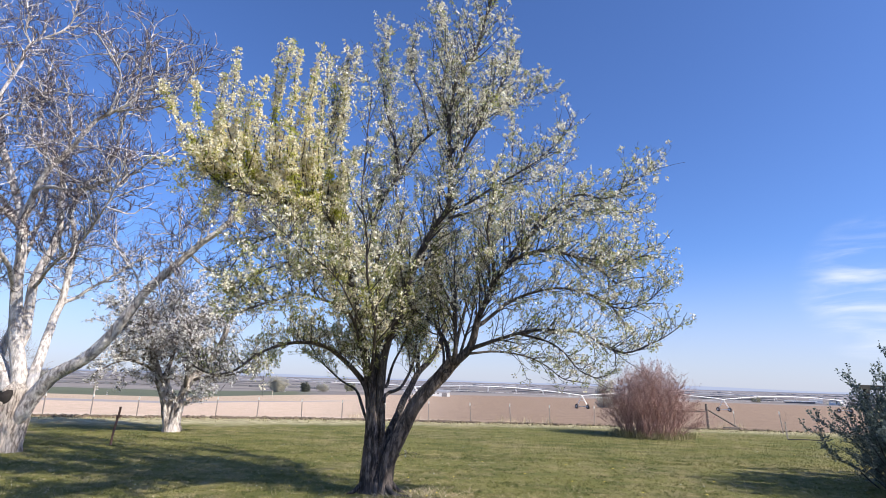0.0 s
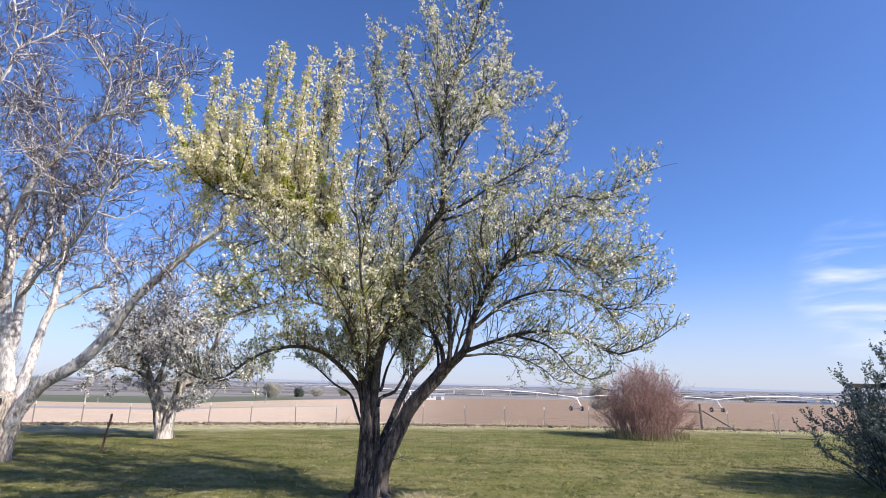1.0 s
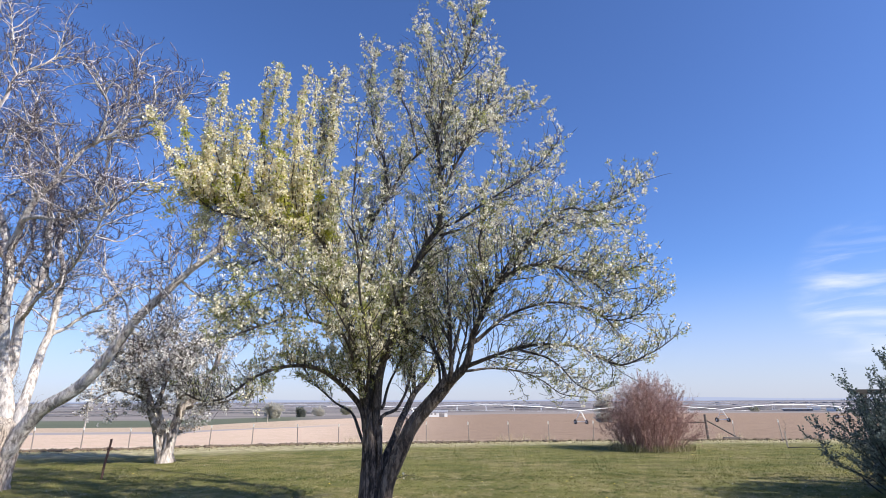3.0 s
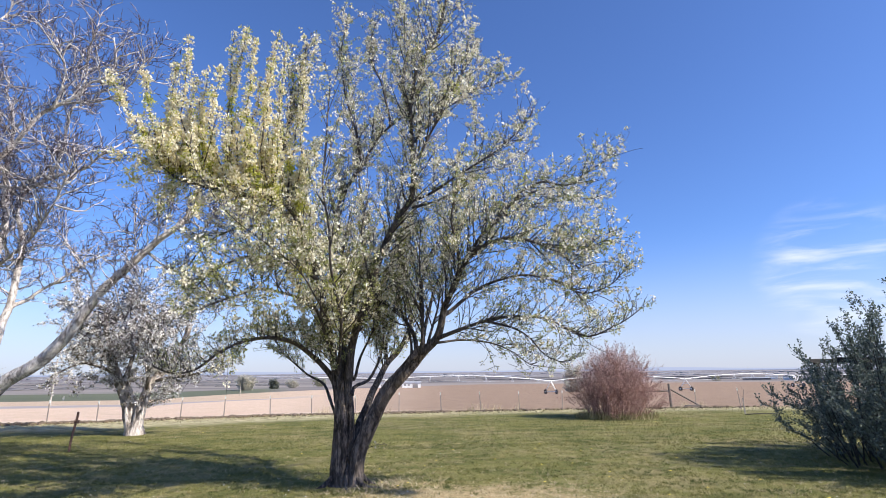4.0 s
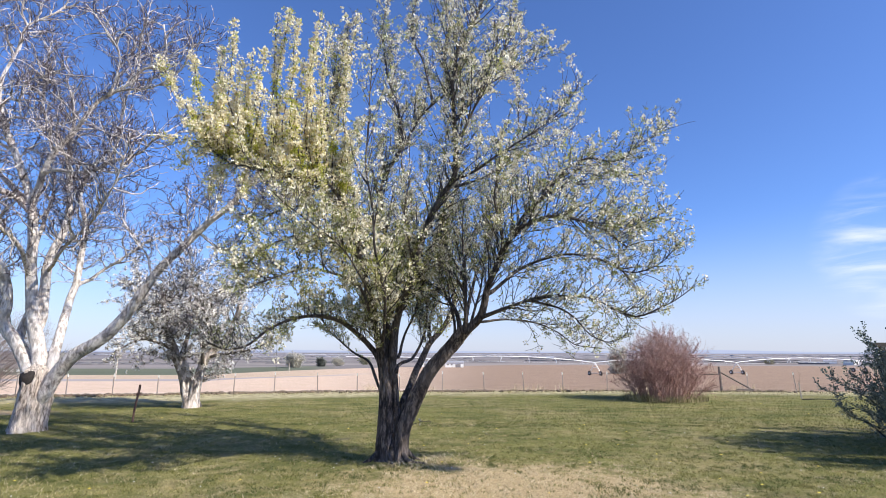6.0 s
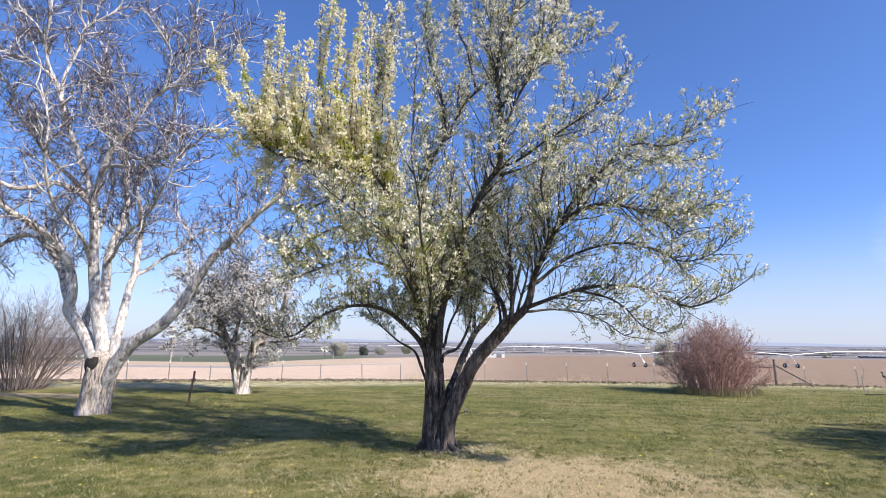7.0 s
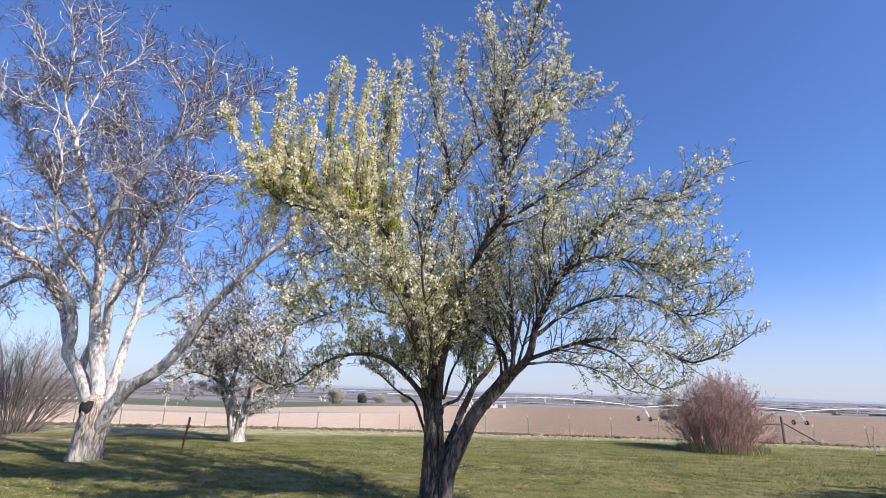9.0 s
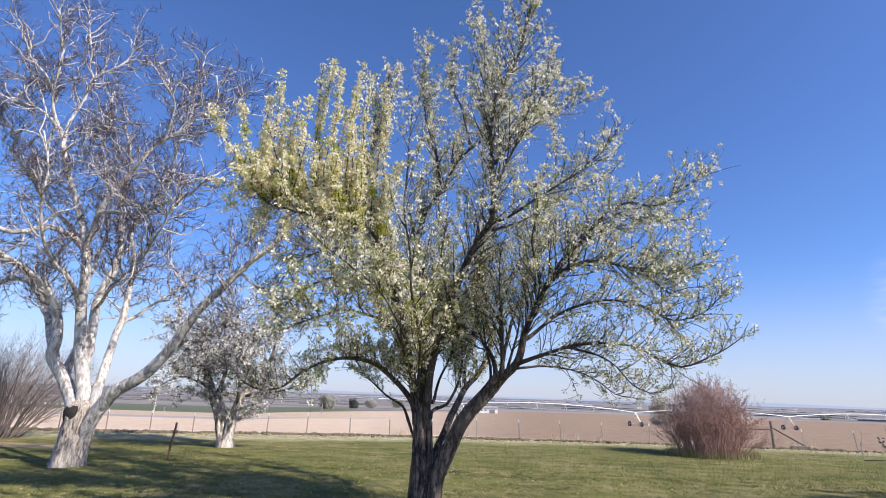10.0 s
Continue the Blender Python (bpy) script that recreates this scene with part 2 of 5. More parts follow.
class Tubes:
    """Round stems, gathered into one mesh."""

    def __init__(self):
        self.v, self.f, self.count = [], [], 0

    def add(self, path, radii, sides, rough=0.0, rng=None):
        path, radii = np.asarray(path, float), np.asarray(radii, float)
        n = len(path)
        tan = np.gradient(path, axis=0)
        tan /= np.linalg.norm(tan, axis=1)[:, None] + 1e-9
        if sides > 7:
            # carry the first cross direction along, so that the surface does not twist
            u = np.empty((n, 3))
            q = np.cross(tan[0], (0.3, 1.0, 0.1))
            for k in range(n):
                q = q - tan[k] * q.dot(tan[k])
                q /= np.linalg.norm(q) + 1e-9
                u[k] = q
        else:
            ref = np.where(np.abs(tan[:, 2:3]) > 0.9, [[1.0, 0.2, 0]], [[0, 0, 1.0]])
            u = np.cross(tan, ref)
            u /= np.linalg.norm(u, axis=1)[:, None] + 1e-9
        w = np.cross(tan, u)
        ang = np.linspace(0, 2 * np.pi, sides, endpoint=False)
        rr = np.tile(radii[:, None], (1, sides))
        if rough and rng is not None:
            def wander(size):
                return np.cumsum(rng.normal(0, size, n))[:, None]
            lobes = sum(rng.normal(0, 1) * np.cos(k * ang[None, :] + rng.uniform(0, 6) + wander(0.05)) for k in (2, 3, 4))
            ridges = sum(rng.uniform(0.4, 1) * np.cos(k * ang[None, :] + rng.uniform(0, 6) + wander(0.07)) for k in (6, 9, 11, 13) if k * 2 < sides)
            rr = rr * (1 + rough * lobes * 0.35 + rough * 0.45 * ridges + rough * 0.08 * rng.normal(0, 1, (n, sides)))
        ring = path[:, None] + rr[..., None] * (np.cos(ang)[None, :, None] * u[:, None] + np.sin(ang)[None, :, None] * w[:, None])
        self.v.append(ring.reshape(-1, 3))
        i, j = np.meshgrid(np.arange(n - 1), np.arange(sides), indexing="ij")
        a = self.count + i * sides + j
        b = self.count + i * sides + (j + 1) % sides
        self.f.append(np.stack([a, b, b + sides, a + sides], -1).reshape(-1, 4))
        self.count += n * sides

    def mesh(self, name, material, smooth=True):
        return mesh_of(name, np.vstack(self.v), np.vstack(self.f), material, smooth)


def shoots(rng, path, radii, n, start, reach, up, spread=0.9, wiggle=0.12, points=6, ratio=0.55, forward=0.7, droop=0.0, fade=0.0):
    """Side stems that leave a parent stem and bend towards the light."""
    made = []
    length = np.concatenate([[0], np.cumsum(np.linalg.norm(np.diff(path, axis=0), axis=1))])
    for k in range(n):
        s = (start + (1 - start) * (k + rng.uniform(0, 1)) / n) * length[-1]
        i = min(len(path) - 2, max(0, int(np.searchsorted(length, s)) - 1))
        f = (s - length[i]) / (length[i + 1] - length[i] + 1e-9)
        at = path[i] * (1 - f) + path[i + 1] * f
        tan = path[i + 1] - path[i]
        tan /= np.linalg.norm(tan) + 1e-9
        side = rng.normal(0, 1, 3)
        side -= tan * side.dot(tan)
        side /= np.linalg.norm(side) + 1e-9
        d = tan * forward + side * spread + np.array([0, 0, up * rng.uniform(0.3, 1.0)])
        d /= np.linalg.norm(d)
        size = reach * rng.uniform(0.45, 1.1) * (1 - fade * s / length[-1])
        r0 = max(0.0028, min(radii[i] * ratio, size * 0.0095))
        p, pts = at.copy(), [at.copy()]
        for q in range(points - 1):
            d = d + rng.normal(0, wiggle, 3) + np.array([0, 0, (0.12 * up - droop) * rng.uniform(0, 1)])
            d /= np.linalg.norm(d)
            p = p + d * size / (points - 1)
            pts.append(p.copy())
        made.append((np.array(pts), np.linspace(r0, max(0.0016, r0 * 0.3), points)))
    return made


def leaves_of(rng, stems, per_metre, size, start=0.1, off=0.02, bunch=1):
    """Centre, axis, side and size of small leaves set along stems, in bunches."""
    c, a = [], []
    for path, radii in stems:
        seg = np.diff(path, axis=0)
        ln = np.linalg.norm(seg, axis=1)
        n = rng.poisson(per_metre / bunch * ln.sum())
        if not n:
            continue
        t = rng.uniform(start, 1.0, n) * (len(path) - 1.001)
        i = t.astype(int)
        at = path[i] + seg[i] * (t - i)[:, None] + rng.normal(0, off, (n, 3))
        if bunch > 1:
            i = np.repeat(i, bunch)
            at = np.repeat(at, bunch, axis=0) + rng.normal(0, size * 0.4, (n * bunch, 3))
        c.append(at)
        a.append(seg[i] / (ln[i][:, None] + 1e-9) * 0.5)
    if not c:
        return None
    c, a = np.vstack(c), np.vstack(a)
    a = a + rng.normal(0, 0.7, a.shape)
    a /= np.linalg.norm(a, axis=1)[:, None]
    b = np.cross(a, rng.normal(0, 1, a.shape))
    b /= np.linalg.norm(b, axis=1)[:, None]
    return c, a, b, size * rng.uniform(0.55, 1.25, len(c))


def leaf_mesh(name, data, material, width=0.5, fold=0.25):
    """Pointed leaves, each folded a little along its midrib."""
    c, a, b, s = data
    nrm = np.cross(a, b)
    s = s[:, None]
    base, tip = c, c + a * s
    mid = c + a * s * 0.45
    left = mid + b * s * width * 0.5 + nrm * s * fold * 0.5
    right = mid - b * s * width * 0.5 + nrm * s * fold * 0.5
    v = np.stack([base, right, tip, left], 1).reshape(-1, 3)
    k = np.arange(len(c))[:, None] * 4
    f = np.concatenate([k + [0, 1, 2], k + [0, 2, 3]], 1).reshape(-1, 3)
    return mesh_of(name, v, f, material)


# ---- ground ----
FENCE_X, FENCE_Y = (-60, -17, -12, -6, 0, 7, 13.3, 60), (17, 20.8, 22.0, 24.0, 24.7, 25.4, 25.4, 22)


def fence_y(x):
    return np.interp(x, FENCE_X, FENCE_Y)


def land(x, y):
    """Height of the land: a level lawn, then a long fall to a wide plain."""
    s = np.maximum(0, y - fence_y(x))
    z = np.interp(s, (0, 1.5, 35, 145, 300, 700, 1500, 3000, 4300, 5200), (0, -0.12, -1.6, -5.2, -6.0, -7.6, -9.0, -7.0, -1.5, 2.5))
    r = np.hypot(x, y)
    near = np.clip((40 - r) / 40, 0, 1)
    return z + near * 0.02 * np.sin(x * 0.9 + 1.3) * np.cos(y * 0.7)


PATH_Y = 15.4


def ground_material():
    m, n, l, b = tree_nodes("lawn_and_fields")
    co = n.new("ShaderNodeTexCoord").outputs["Object"]
    sep = n.new("ShaderNodeSeparateXYZ")
    l.new(co, sep.inputs[0])
    x, y = sep.outputs[0], sep.outputs[1]
    # distance past the fence
    curve = n.new("ShaderNodeFloatCurve")
    fx = math_of(n, l, "MULTIPLY_ADD", x, 1 / 120.0, 0.5)
    l.new(fx, curve.inputs["Value"])
    pts = curve.mapping.curves[0].points
    for k in range(len(FENCE_X)):
        q = (FENCE_X[k] / 120.0 + 0.5, FENCE_Y[k] / 40.0)
        if k in (0, len(FENCE_X) - 1):
            pts[0 if k == 0 else len(pts) - 1].location = q
        else:
            pts.new(*q)
    for q in pts:
        q.handle_type = "VECTOR"
    curve.mapping.update()
    s = math_of(n, l, "SUBTRACT", y, math_of(n, l, "MULTIPLY", curve.outputs[0], 40.0))
    wob = noise_of(n, l, 0.9, 5, co)
    s2 = math_of(n, l, "ADD", s, math_of(n, l, "MULTIPLY_ADD", wob, 2.2, -1.1))
    # lawn: green with thin and dry places
    fine = noise_of(n, l, 34.0, 6, co, rough=0.75)
    mid = noise_of(n, l, 2.4, 5, co)
    wide = noise_of(n, l, 0.35, 3, co)
    green = ramp(n, l, fine, [(0.3, (0.066, 0.064, 0.018)), (0.5, (0.165, 0.163, 0.046)), (0.7, (0.32, 0.286, 0.112))])
    dry = ramp(n, l, fine, [(0.3, (0.19, 0.13, 0.065)), (0.55, (0.54, 0.41, 0.235)), (0.75, (0.82, 0.66, 0.43))])
    patchy = step_of(n, l, math_of(n, l, "MULTIPLY_ADD", wide, 0.6, math_of(n, l, "MULTIPLY", mid, 0.5)), 0.5, 0.72)
    # worn ground under and in front of the plum tree
    dx = math_of(n, l, "MULTIPLY", math_of(n, l, "SUBTRACT", x, 0.8), 0.37)
    dy = math_of(n, l, "MULTIPLY", math_of(n, l, "SUBTRACT", y, 7.2), 0.55)
    away = math_of(n, l, "SQRT", math_of(n, l, "ADD", math_of(n, l, "MULTIPLY", dx, dx), math_of(n, l, "MULTIPLY", dy, dy)))
    worn = step_of(n, l, math_of(n, l, "SUBTRACT", math_of(n, l, "ADD", math_of(n, l, "MULTIPLY_ADD", mid, 1.5, -0.1), math_of(n, l, "MULTIPLY", noise_of(n, l, 7.0, 5, co), 1.1)), away), 0.0, 0.75)
    clump = step_of(n, l, noise_of(n, l, 0.9, 5, co, stretch=(0.6, 1.3, 1)), 0.42, 0.6)
    green = mixed(n, l, math_of(n, l, "MULTIPLY", clump, 0.5), green, (0.08, 0.09, 0.024))
    dryness = math_of(n, l, "MAXIMUM", math_of(n, l, "MULTIPLY", patchy, 0.4), math_of(n, l, "MULTIPLY", worn, 0.85))
    path_y = math_of(n, l, "ABSOLUTE", math_of(n, l, "ADD", math_of(n, l, "SUBTRACT", y, PATH_Y), math_of(n, l, "MULTIPLY_ADD", mid, 0.6, -0.3)))
    trodden = math_of(n, l, "MULTIPLY", step_of(n, l, math_of(n, l, "MULTIPLY", path_y, -1.0), -0.75, -0.3), step_of(n, l, math_of(n, l, "MULTIPLY", x, -1.0), 10.8, 12.2))
    dryness = math_of(n, l, "MAXIMUM", dryness, math_of(n, l, "MULTIPLY", trodden, 0.95))
    lawn = mixed(n, l, dryness, green, dry)
    # rough margin by the fence
    rough_c = ramp(n, l, noise_of(n, l, 3.0, 6, co), [(0.3, (0.22, 0.19, 0.1)), (0.5, (0.42, 0.37, 0.21)), (0.7, (0.62, 0.53, 0.34))])
    col = mixed(n, l, step_of(n, l, math_of(n, l, "SUBTRACT", s2, math_of(n, l, "MULTIPLY", step_of(n, l, x, -9.0, 1.0), 1.6)), -4.6, -2.2), lawn, rough_c)
    # bare fields: pale on one side, brown tilth on the other
    tilth = noise_of(n, l, 1.6, 9, co, stretch=(0.3, 1.0, 1), rough=0.85)
    pale = ramp(n, l, tilth, [(0.36, (0.47, 0.34, 0.235)), (0.62, (0.76, 0.57, 0.42))])
    brown = ramp(n, l, tilth, [(0.36, (0.18, 0.118, 0.078)), (0.62, (0.4, 0.28, 0.19))])
    across = math_of(n, l, "DIVIDE", x, math_of(n, l, "ADD", y, 1.0))
    field = mixed(n, l, step_of(n, l, math_of(n, l, "MULTIPLY_ADD", wob, 0.04, across), -0.25, 0.12), pale, brown)
    # a pale track along the fence
    track = math_of(n, l, "MULTIPLY", step_of(n, l, s2, 0.6, 1.6), step_of(n, l, math_of(n, l, "MULTIPLY", s2, -1.0), -9.0, -5.0))
    track = math_of(n, l, "MULTIPLY", track, math_of(n, l, "MULTIPLY_ADD", step_of(n, l, across, -0.2, 0.15), -0.9, 0.9))
    field = mixed(n, l, track, field, (0.68, 0.54, 0.41))
    col = mixed(n, l, step_of(n, l, s2, 0.0, 0.8), col, field)
    # beyond: a green crop on one side, stubble and ploughed strips farther off
    far_noise = noise_of(n, l, 0.006, 3, co, stretch=(0.25, 1.0, 1))
    strips = ramp(n, l, noise_of(n, l, 0.0065, 2, co, stretch=(0.08, 1.0, 1)),
                  [(0.38, (0.1, 0.09, 0.09)), (0.45, (0.33, 0.295, 0.285)), (0.5, (0.12, 0.115, 0.115)), (0.55, (0.36, 0.32, 0.31)), (0.62, (0.17, 0.175, 0.18))])
    near_strips = ramp(n, l, noise_of(n, l, 0.0045, 3, co, stretch=(0.12, 1.0, 1)),
                       [(0.38, (0.13, 0.115, 0.105)), (0.46, (0.27, 0.235, 0.21)), (0.51, (0.16, 0.142, 0.13)), (0.56, (0.3, 0.26, 0.23)), (0.62, (0.19, 0.175, 0.155))])
    # strips turn greyer with distance: haze mixed into the field colour
    strips = mixed(n, l, step_of(n, l, s, 450.0, 1500.0), near_strips, strips)
    edge = math_of(n, l, "MULTIPLY_ADD", across, 330.0, 300.0)
    edge = math_of(n, l, "MINIMUM", math_of(n, l, "MAXIMUM", edge, 150.0), 340.0)
    out = math_of(n, l, "SUBTRACT", s, edge)
    crop = ramp(n, l, far_noise, [(0.3, (0.1, 0.112, 0.07)), (0.7, (0.16, 0.168, 0.11))])
    crop_here = math_of(n, l, "MULTIPLY", step_of(n, l, math_of(n, l, "MULTIPLY", out, -1.0), -88.0, -80.0), step_of(n, l, math_of(n, l, "MULTIPLY", across, -1.0), 0.2, 0.28))
    beyond = mixed(n, l, crop_here, strips, crop)
    lane = math_of(n, l, "MULTIPLY", step_of(n, l, out, -94.0, -88.0), step_of(n, l, math_of(n, l, "MULTIPLY", out, -1.0), 68.0, 74.0))
    lane = math_of(n, l, "MULTIPLY", lane, step_of(n, l, math_of(n, l, "MULTIPLY", across, -1.0), 0.12, 0.3))
    stubble = math_of(n, l, "MULTIPLY", step_of(n, l, out, -72.0, -66.0), step_of(n, l, math_of(n, l, "MULTIPLY", across, -1.0), 0.12, 0.3))
    col = mixed(n, l, math_of(n, l, "MULTIPLY", stubble, 0.6), col, ramp(n, l, tilth, [(0.36, (0.3, 0.22, 0.14)), (0.62, (0.52, 0.4, 0.27))]))
    col = mixed(n, l, lane, col, (0.36, 0.32, 0.3))
    col = mixed(n, l, step_of(n, l, out, 0.0, 3.0), col, beyond)
    l.new(col, b.inputs["Base Color"])
    b.inputs["Roughness"].default_value = 0.95
    b.inputs["Specular IOR Level"].default_value = 0.15
    bump_of(n, l, b, math_of(n, l, "ADD", fine, math_of(n, l, "MULTIPLY", tilth, 0.8)), 0.6, 0.05)
    return m


def ground():
    xs = np.unique(np.concatenate([-np.geomspace(30, 4900, 60), np.linspace(-30, 30, 161), np.geomspace(30, 4900, 60)]))
    ys = np.unique(np.concatenate([-np.geomspace(10, 4900, 30), np.linspace(-10, 32, 141), np.geomspace(32, 4950, 130)]))
    gx, gy = np.meshgrid(xs, ys)
    v = np.stack([gx, gy, land(gx, gy)], -1).reshape(-1, 3)
    i, j = np.meshgrid(np.arange(len(ys) - 1), np.arange(len(xs) - 1), indexing="ij")
    a = i * len(xs) + j
    f = np.stack([a, a + 1, a + 1 + len(xs), a + len(xs)], -1).reshape(-1, 4)
    ob = new("ground", mesh_of("ground", v, f, ground_material(), True))
    return tagged(ob, "mown green lawn with dry patches, falling to bare brown fields", "ground", kind="structure")


ground()


# ---- trees ----
class Tree:
    """A tree whose main limbs are drawn one by one; side branches, twigs and leaves grow from them."""

    def __init__(self, name, x, y, label, category, seed, wood, twig, limb_wood=None):
        self.rng = np.random.default_rng(seed)
        self.base = thing(name, x, y, 0, label, category)
        self.wood, self.twig, self.limb_wood = wood, twig, limb_wood or wood
        self.branches, self.twigs, self.spires, self.mains = [], [], [], []
        self.settings = dict(n=20, start=0.3, reach=1.0, up=0.8, sides=10, lean=1.0)
        self.shoot = {}
        self.fine = dict(per=9.0, reach=0.32, up=0.5)
        self.limbs = 0

    def limb(self, r0, r1, *points, flare=0.5, **given):
        g = {**self.settings, **given}
        path = spline(points, 0.05 if g["sides"] > 16 else 0.1)
        k = np.linspace(0, 1, len(path))
        radii = r0 + (r1 - r0) * k ** 0.65
        if points[0][2] < 0.1:
            # root flare
            radii = radii * (1 + flare * np.exp(-np.maximum(0, path[:, 2]) / 0.12))
        if g.get("sunk"):
            # the foot of the limb lies within the stem that bears it
            gone = np.concatenate([[0], np.cumsum(np.linalg.norm(np.diff(path, axis=0), axis=1))])
            radii = radii * np.clip(0.2 + gone / 0.55, 0.2, 1.0)
        end = path[-1] + (path[-1] - path[-2]) / (np.linalg.norm(path[-1] - path[-2]) + 1e-9) * r1 * 0.8
        path, radii = np.vstack([path, end]), np.append(radii, r1 * 0.15)
        jitter = self.rng.normal(0, 0.01, path[1:-1].shape)
        for k in range(2):
            jitter[1:-1] = (jitter[:-2] + jitter[1:-1] + jitter[2:]) / 3
        path[1:-1] += jitter * (0.5 if g["sides"] > 16 else 1.2)
        t = Tubes()
        t.add(path, radii, g["sides"], g.get("rough", 0.1), self.rng)
        name = "trunk" if points[0][2] < 0.1 else "root" if points[-1][2] < 0.1 else "limb"
        part(name, t.mesh(name, self.wood if name == "trunk" else self.limb_wood), None, self.base)
        given_shoot = {**self.shoot, "spread": self.shoot["spread"] * g["lean"], "forward": g.get("forward", self.shoot["forward"])}
        made = shoots(self.rng, path, radii, round(g["n"] * self.fine.get("more", 1)), g["start"], g["reach"], g["up"], fade=self.fine.get("fade", 0), **given_shoot)
        self.branches += made
        if name == "limb":
            self.mains.append((path, radii))
        return path

    def spire(self, r0, r1, *points):
        """A slender upright branch, closely set with leaf."""
        path = spline(points, 0.2)
        path[1:-1] += self.rng.normal(0, 0.02, path[1:-1].shape)
        self.spires.append((path, np.linspace(r0, r1, len(path))))

    def finish(self, second=0, second_reach=0.6):
        rng, fine = self.rng, self.fine
        levels = [list(self.branches)]
        for level in range(second):
            more = []
            for p, r in levels[-1]:
                length = np.linalg.norm(np.diff(p, axis=0), axis=1).sum()
                n = rng.poisson(length * fine["split"])
                more += shoots(rng, p, r, n, 0.12, second_reach * min(1, length), fine["up"], **{**self.shoot, "points": 6 - level})
            levels.append(more)
        stems = sum(levels, []) + self.spires
        twigs = []
        for p, r in stems:
            length = np.linalg.norm(np.diff(p, axis=0), axis=1).sum()
            n = rng.poisson(length * fine["per"])
            if n:
                twigs += shoots(rng, p, r, n, 0.12, fine["reach"], fine["up"], points=3, wiggle=fine.get("wiggle", 0.15), spread=1.0, forward=0.8)
        t = Tubes()
        for p, r in levels[0]:
            t.add(p, r * fine.get("thick", 1.0), 5)
        part("branchwork", t.mesh("branchwork", self.limb_wood if fine.get("wood") else self.twig), None, self.base, kind="stuff")
        t = Tubes()
        for p, r in stems[len(levels[0]):] + twigs:
            t.add(p, r * fine.get("thick", 1.0), 3)
        part("twigwork", t.mesh("twigwork", self.twig), None, self.base, kind="stuff")
        self.stems, self.twigs = stems, twigs


plum = Tree("flowering_fruit_tree", -1.03, 9.0, "spreading fruit tree with dark bark, white blossom and young yellow-green leaves", "tree", 11, PLUM_BARK, PLUM_TWIG, PLUM_LIMB)
plum.settings.update(n=36, start=0.15, reach=1.0, up=0.8)
plum.shoot = dict(spread=0.75, wiggle=0.12, points=6, forward=0.65)
plum.fine = dict(per=1.8, reach=0.16, up=0.5, split=3.0, thick=1.3, fade=0.45, more=1.7)
plum.limb(0.158, 0.075, (-0.06, 0.00, -0.18), (-0.06, 0.00, -0.02), (-0.07, 0.00, 0.43), (-0.07, 0.03, 0.83), (-0.09, 0.05, 1.23), (-0.09, 0.07, 1.50), (-0.09, 0.12, 1.83), (-0.07, 0.20, 2.11), n=0, sides=30, flare=0.25, rough=0.2)  # left stem
plum.limb(0.118, 0.1, (0.18, -0.05, -0.18), (0.18, -0.05, 0.02), (0.22, -0.05, 0.45), (0.40, -0.10, 0.89), (0.64, -0.15, 1.38), (0.99, -0.20, 1.77), (1.21, -0.30, 2.05), n=3, start=0.75, reach=0.6, sides=26, flare=0.15, rough=0.2)  # leaning stem
plum.limb(0.09, 0.014, (0.08, 0.03, 0.4), (0.14, 0.10, 0.72), (0.28, 0.25, 1.10), (0.42, 0.53, 1.49), (0.59, 0.82, 1.85), (0.82, 1.06, 2.12), (1.02, 1.35, 2.55), (0.97, 1.54, 3.16), (0.83, 1.73, 3.87), (0.96, 1.92, 4.75), n=44, start=0.3, reach=1.1, up=1.2, sides=14)  # back stem
plum.limb(0.0627, 0.0102, (-0.15, 0.03, 1.15), (-0.20, 0.05, 1.53), (-0.36, 0.00, 1.79), (-0.60, -0.16, 2.03), (-0.81, -0.42, 2.18), (-1.11, -0.70, 2.23), (-1.38, -0.98, 2.16), (-1.61, -1.27, 2.01), (-1.83, -1.45, 1.80), (-2.07, -1.64, 1.73), (-2.24, -1.82, 1.81), n=70, start=0.2, reach=0.7, up=1.0, forward=0.4, sunk=True)  # left low arch
plum.limb(0.034, 0.006, (-0.13, 0.04, 0.88), (-0.25, 0.10, 1.23), (-0.43, 0.39, 1.52), (-0.76, 0.58, 1.69), (-1.10, 0.77, 1.96), (-1.42, 0.96, 2.28), (-1.61, 1.16, 2.63), n=16, start=0.5, reach=1.0, up=0.9, sunk=True)  # thin left
plum.limb(0.0425, 0.0084, (-0.16, 0.00, 1.15), (-0.22, 0.00, 1.72), (-0.28, -0.70, 2.31), (-0.34, -1.07, 2.60), (-0.47, -1.45, 2.71), (-0.69, -1.64, 2.78), (-0.94, -2.02, 2.77), (-1.16, -2.39, 2.61), (-1.44, -2.58, 2.45), n=52, start=0.15, reach=1.0, up=0.8, sunk=True)  # left second arch
golden_limb = plum.limb(0.0627, 0.0126, (-0.13, 0.03, 1.15), (-0.17, 0.05, 1.64), (-0.22, -0.26, 2.17), (-0.31, -0.54, 2.67), (-0.42, -0.78, 3.16), (-0.60, -1.01, 3.75), (-0.82, -1.24, 4.13), (-1.09, -1.35, 4.21), (-1.41, -1.47, 4.22), (-1.72, -1.58, 4.27), (-1.97, -1.70, 4.31), (-2.20, -1.75, 4.36), (-2.38, -1.81, 4.49), (-2.49, -1.87, 4.67), n=84, start=0.42, reach=0.75, up=0.5, lean=1.2, forward=0.3, sunk=True)  # left up
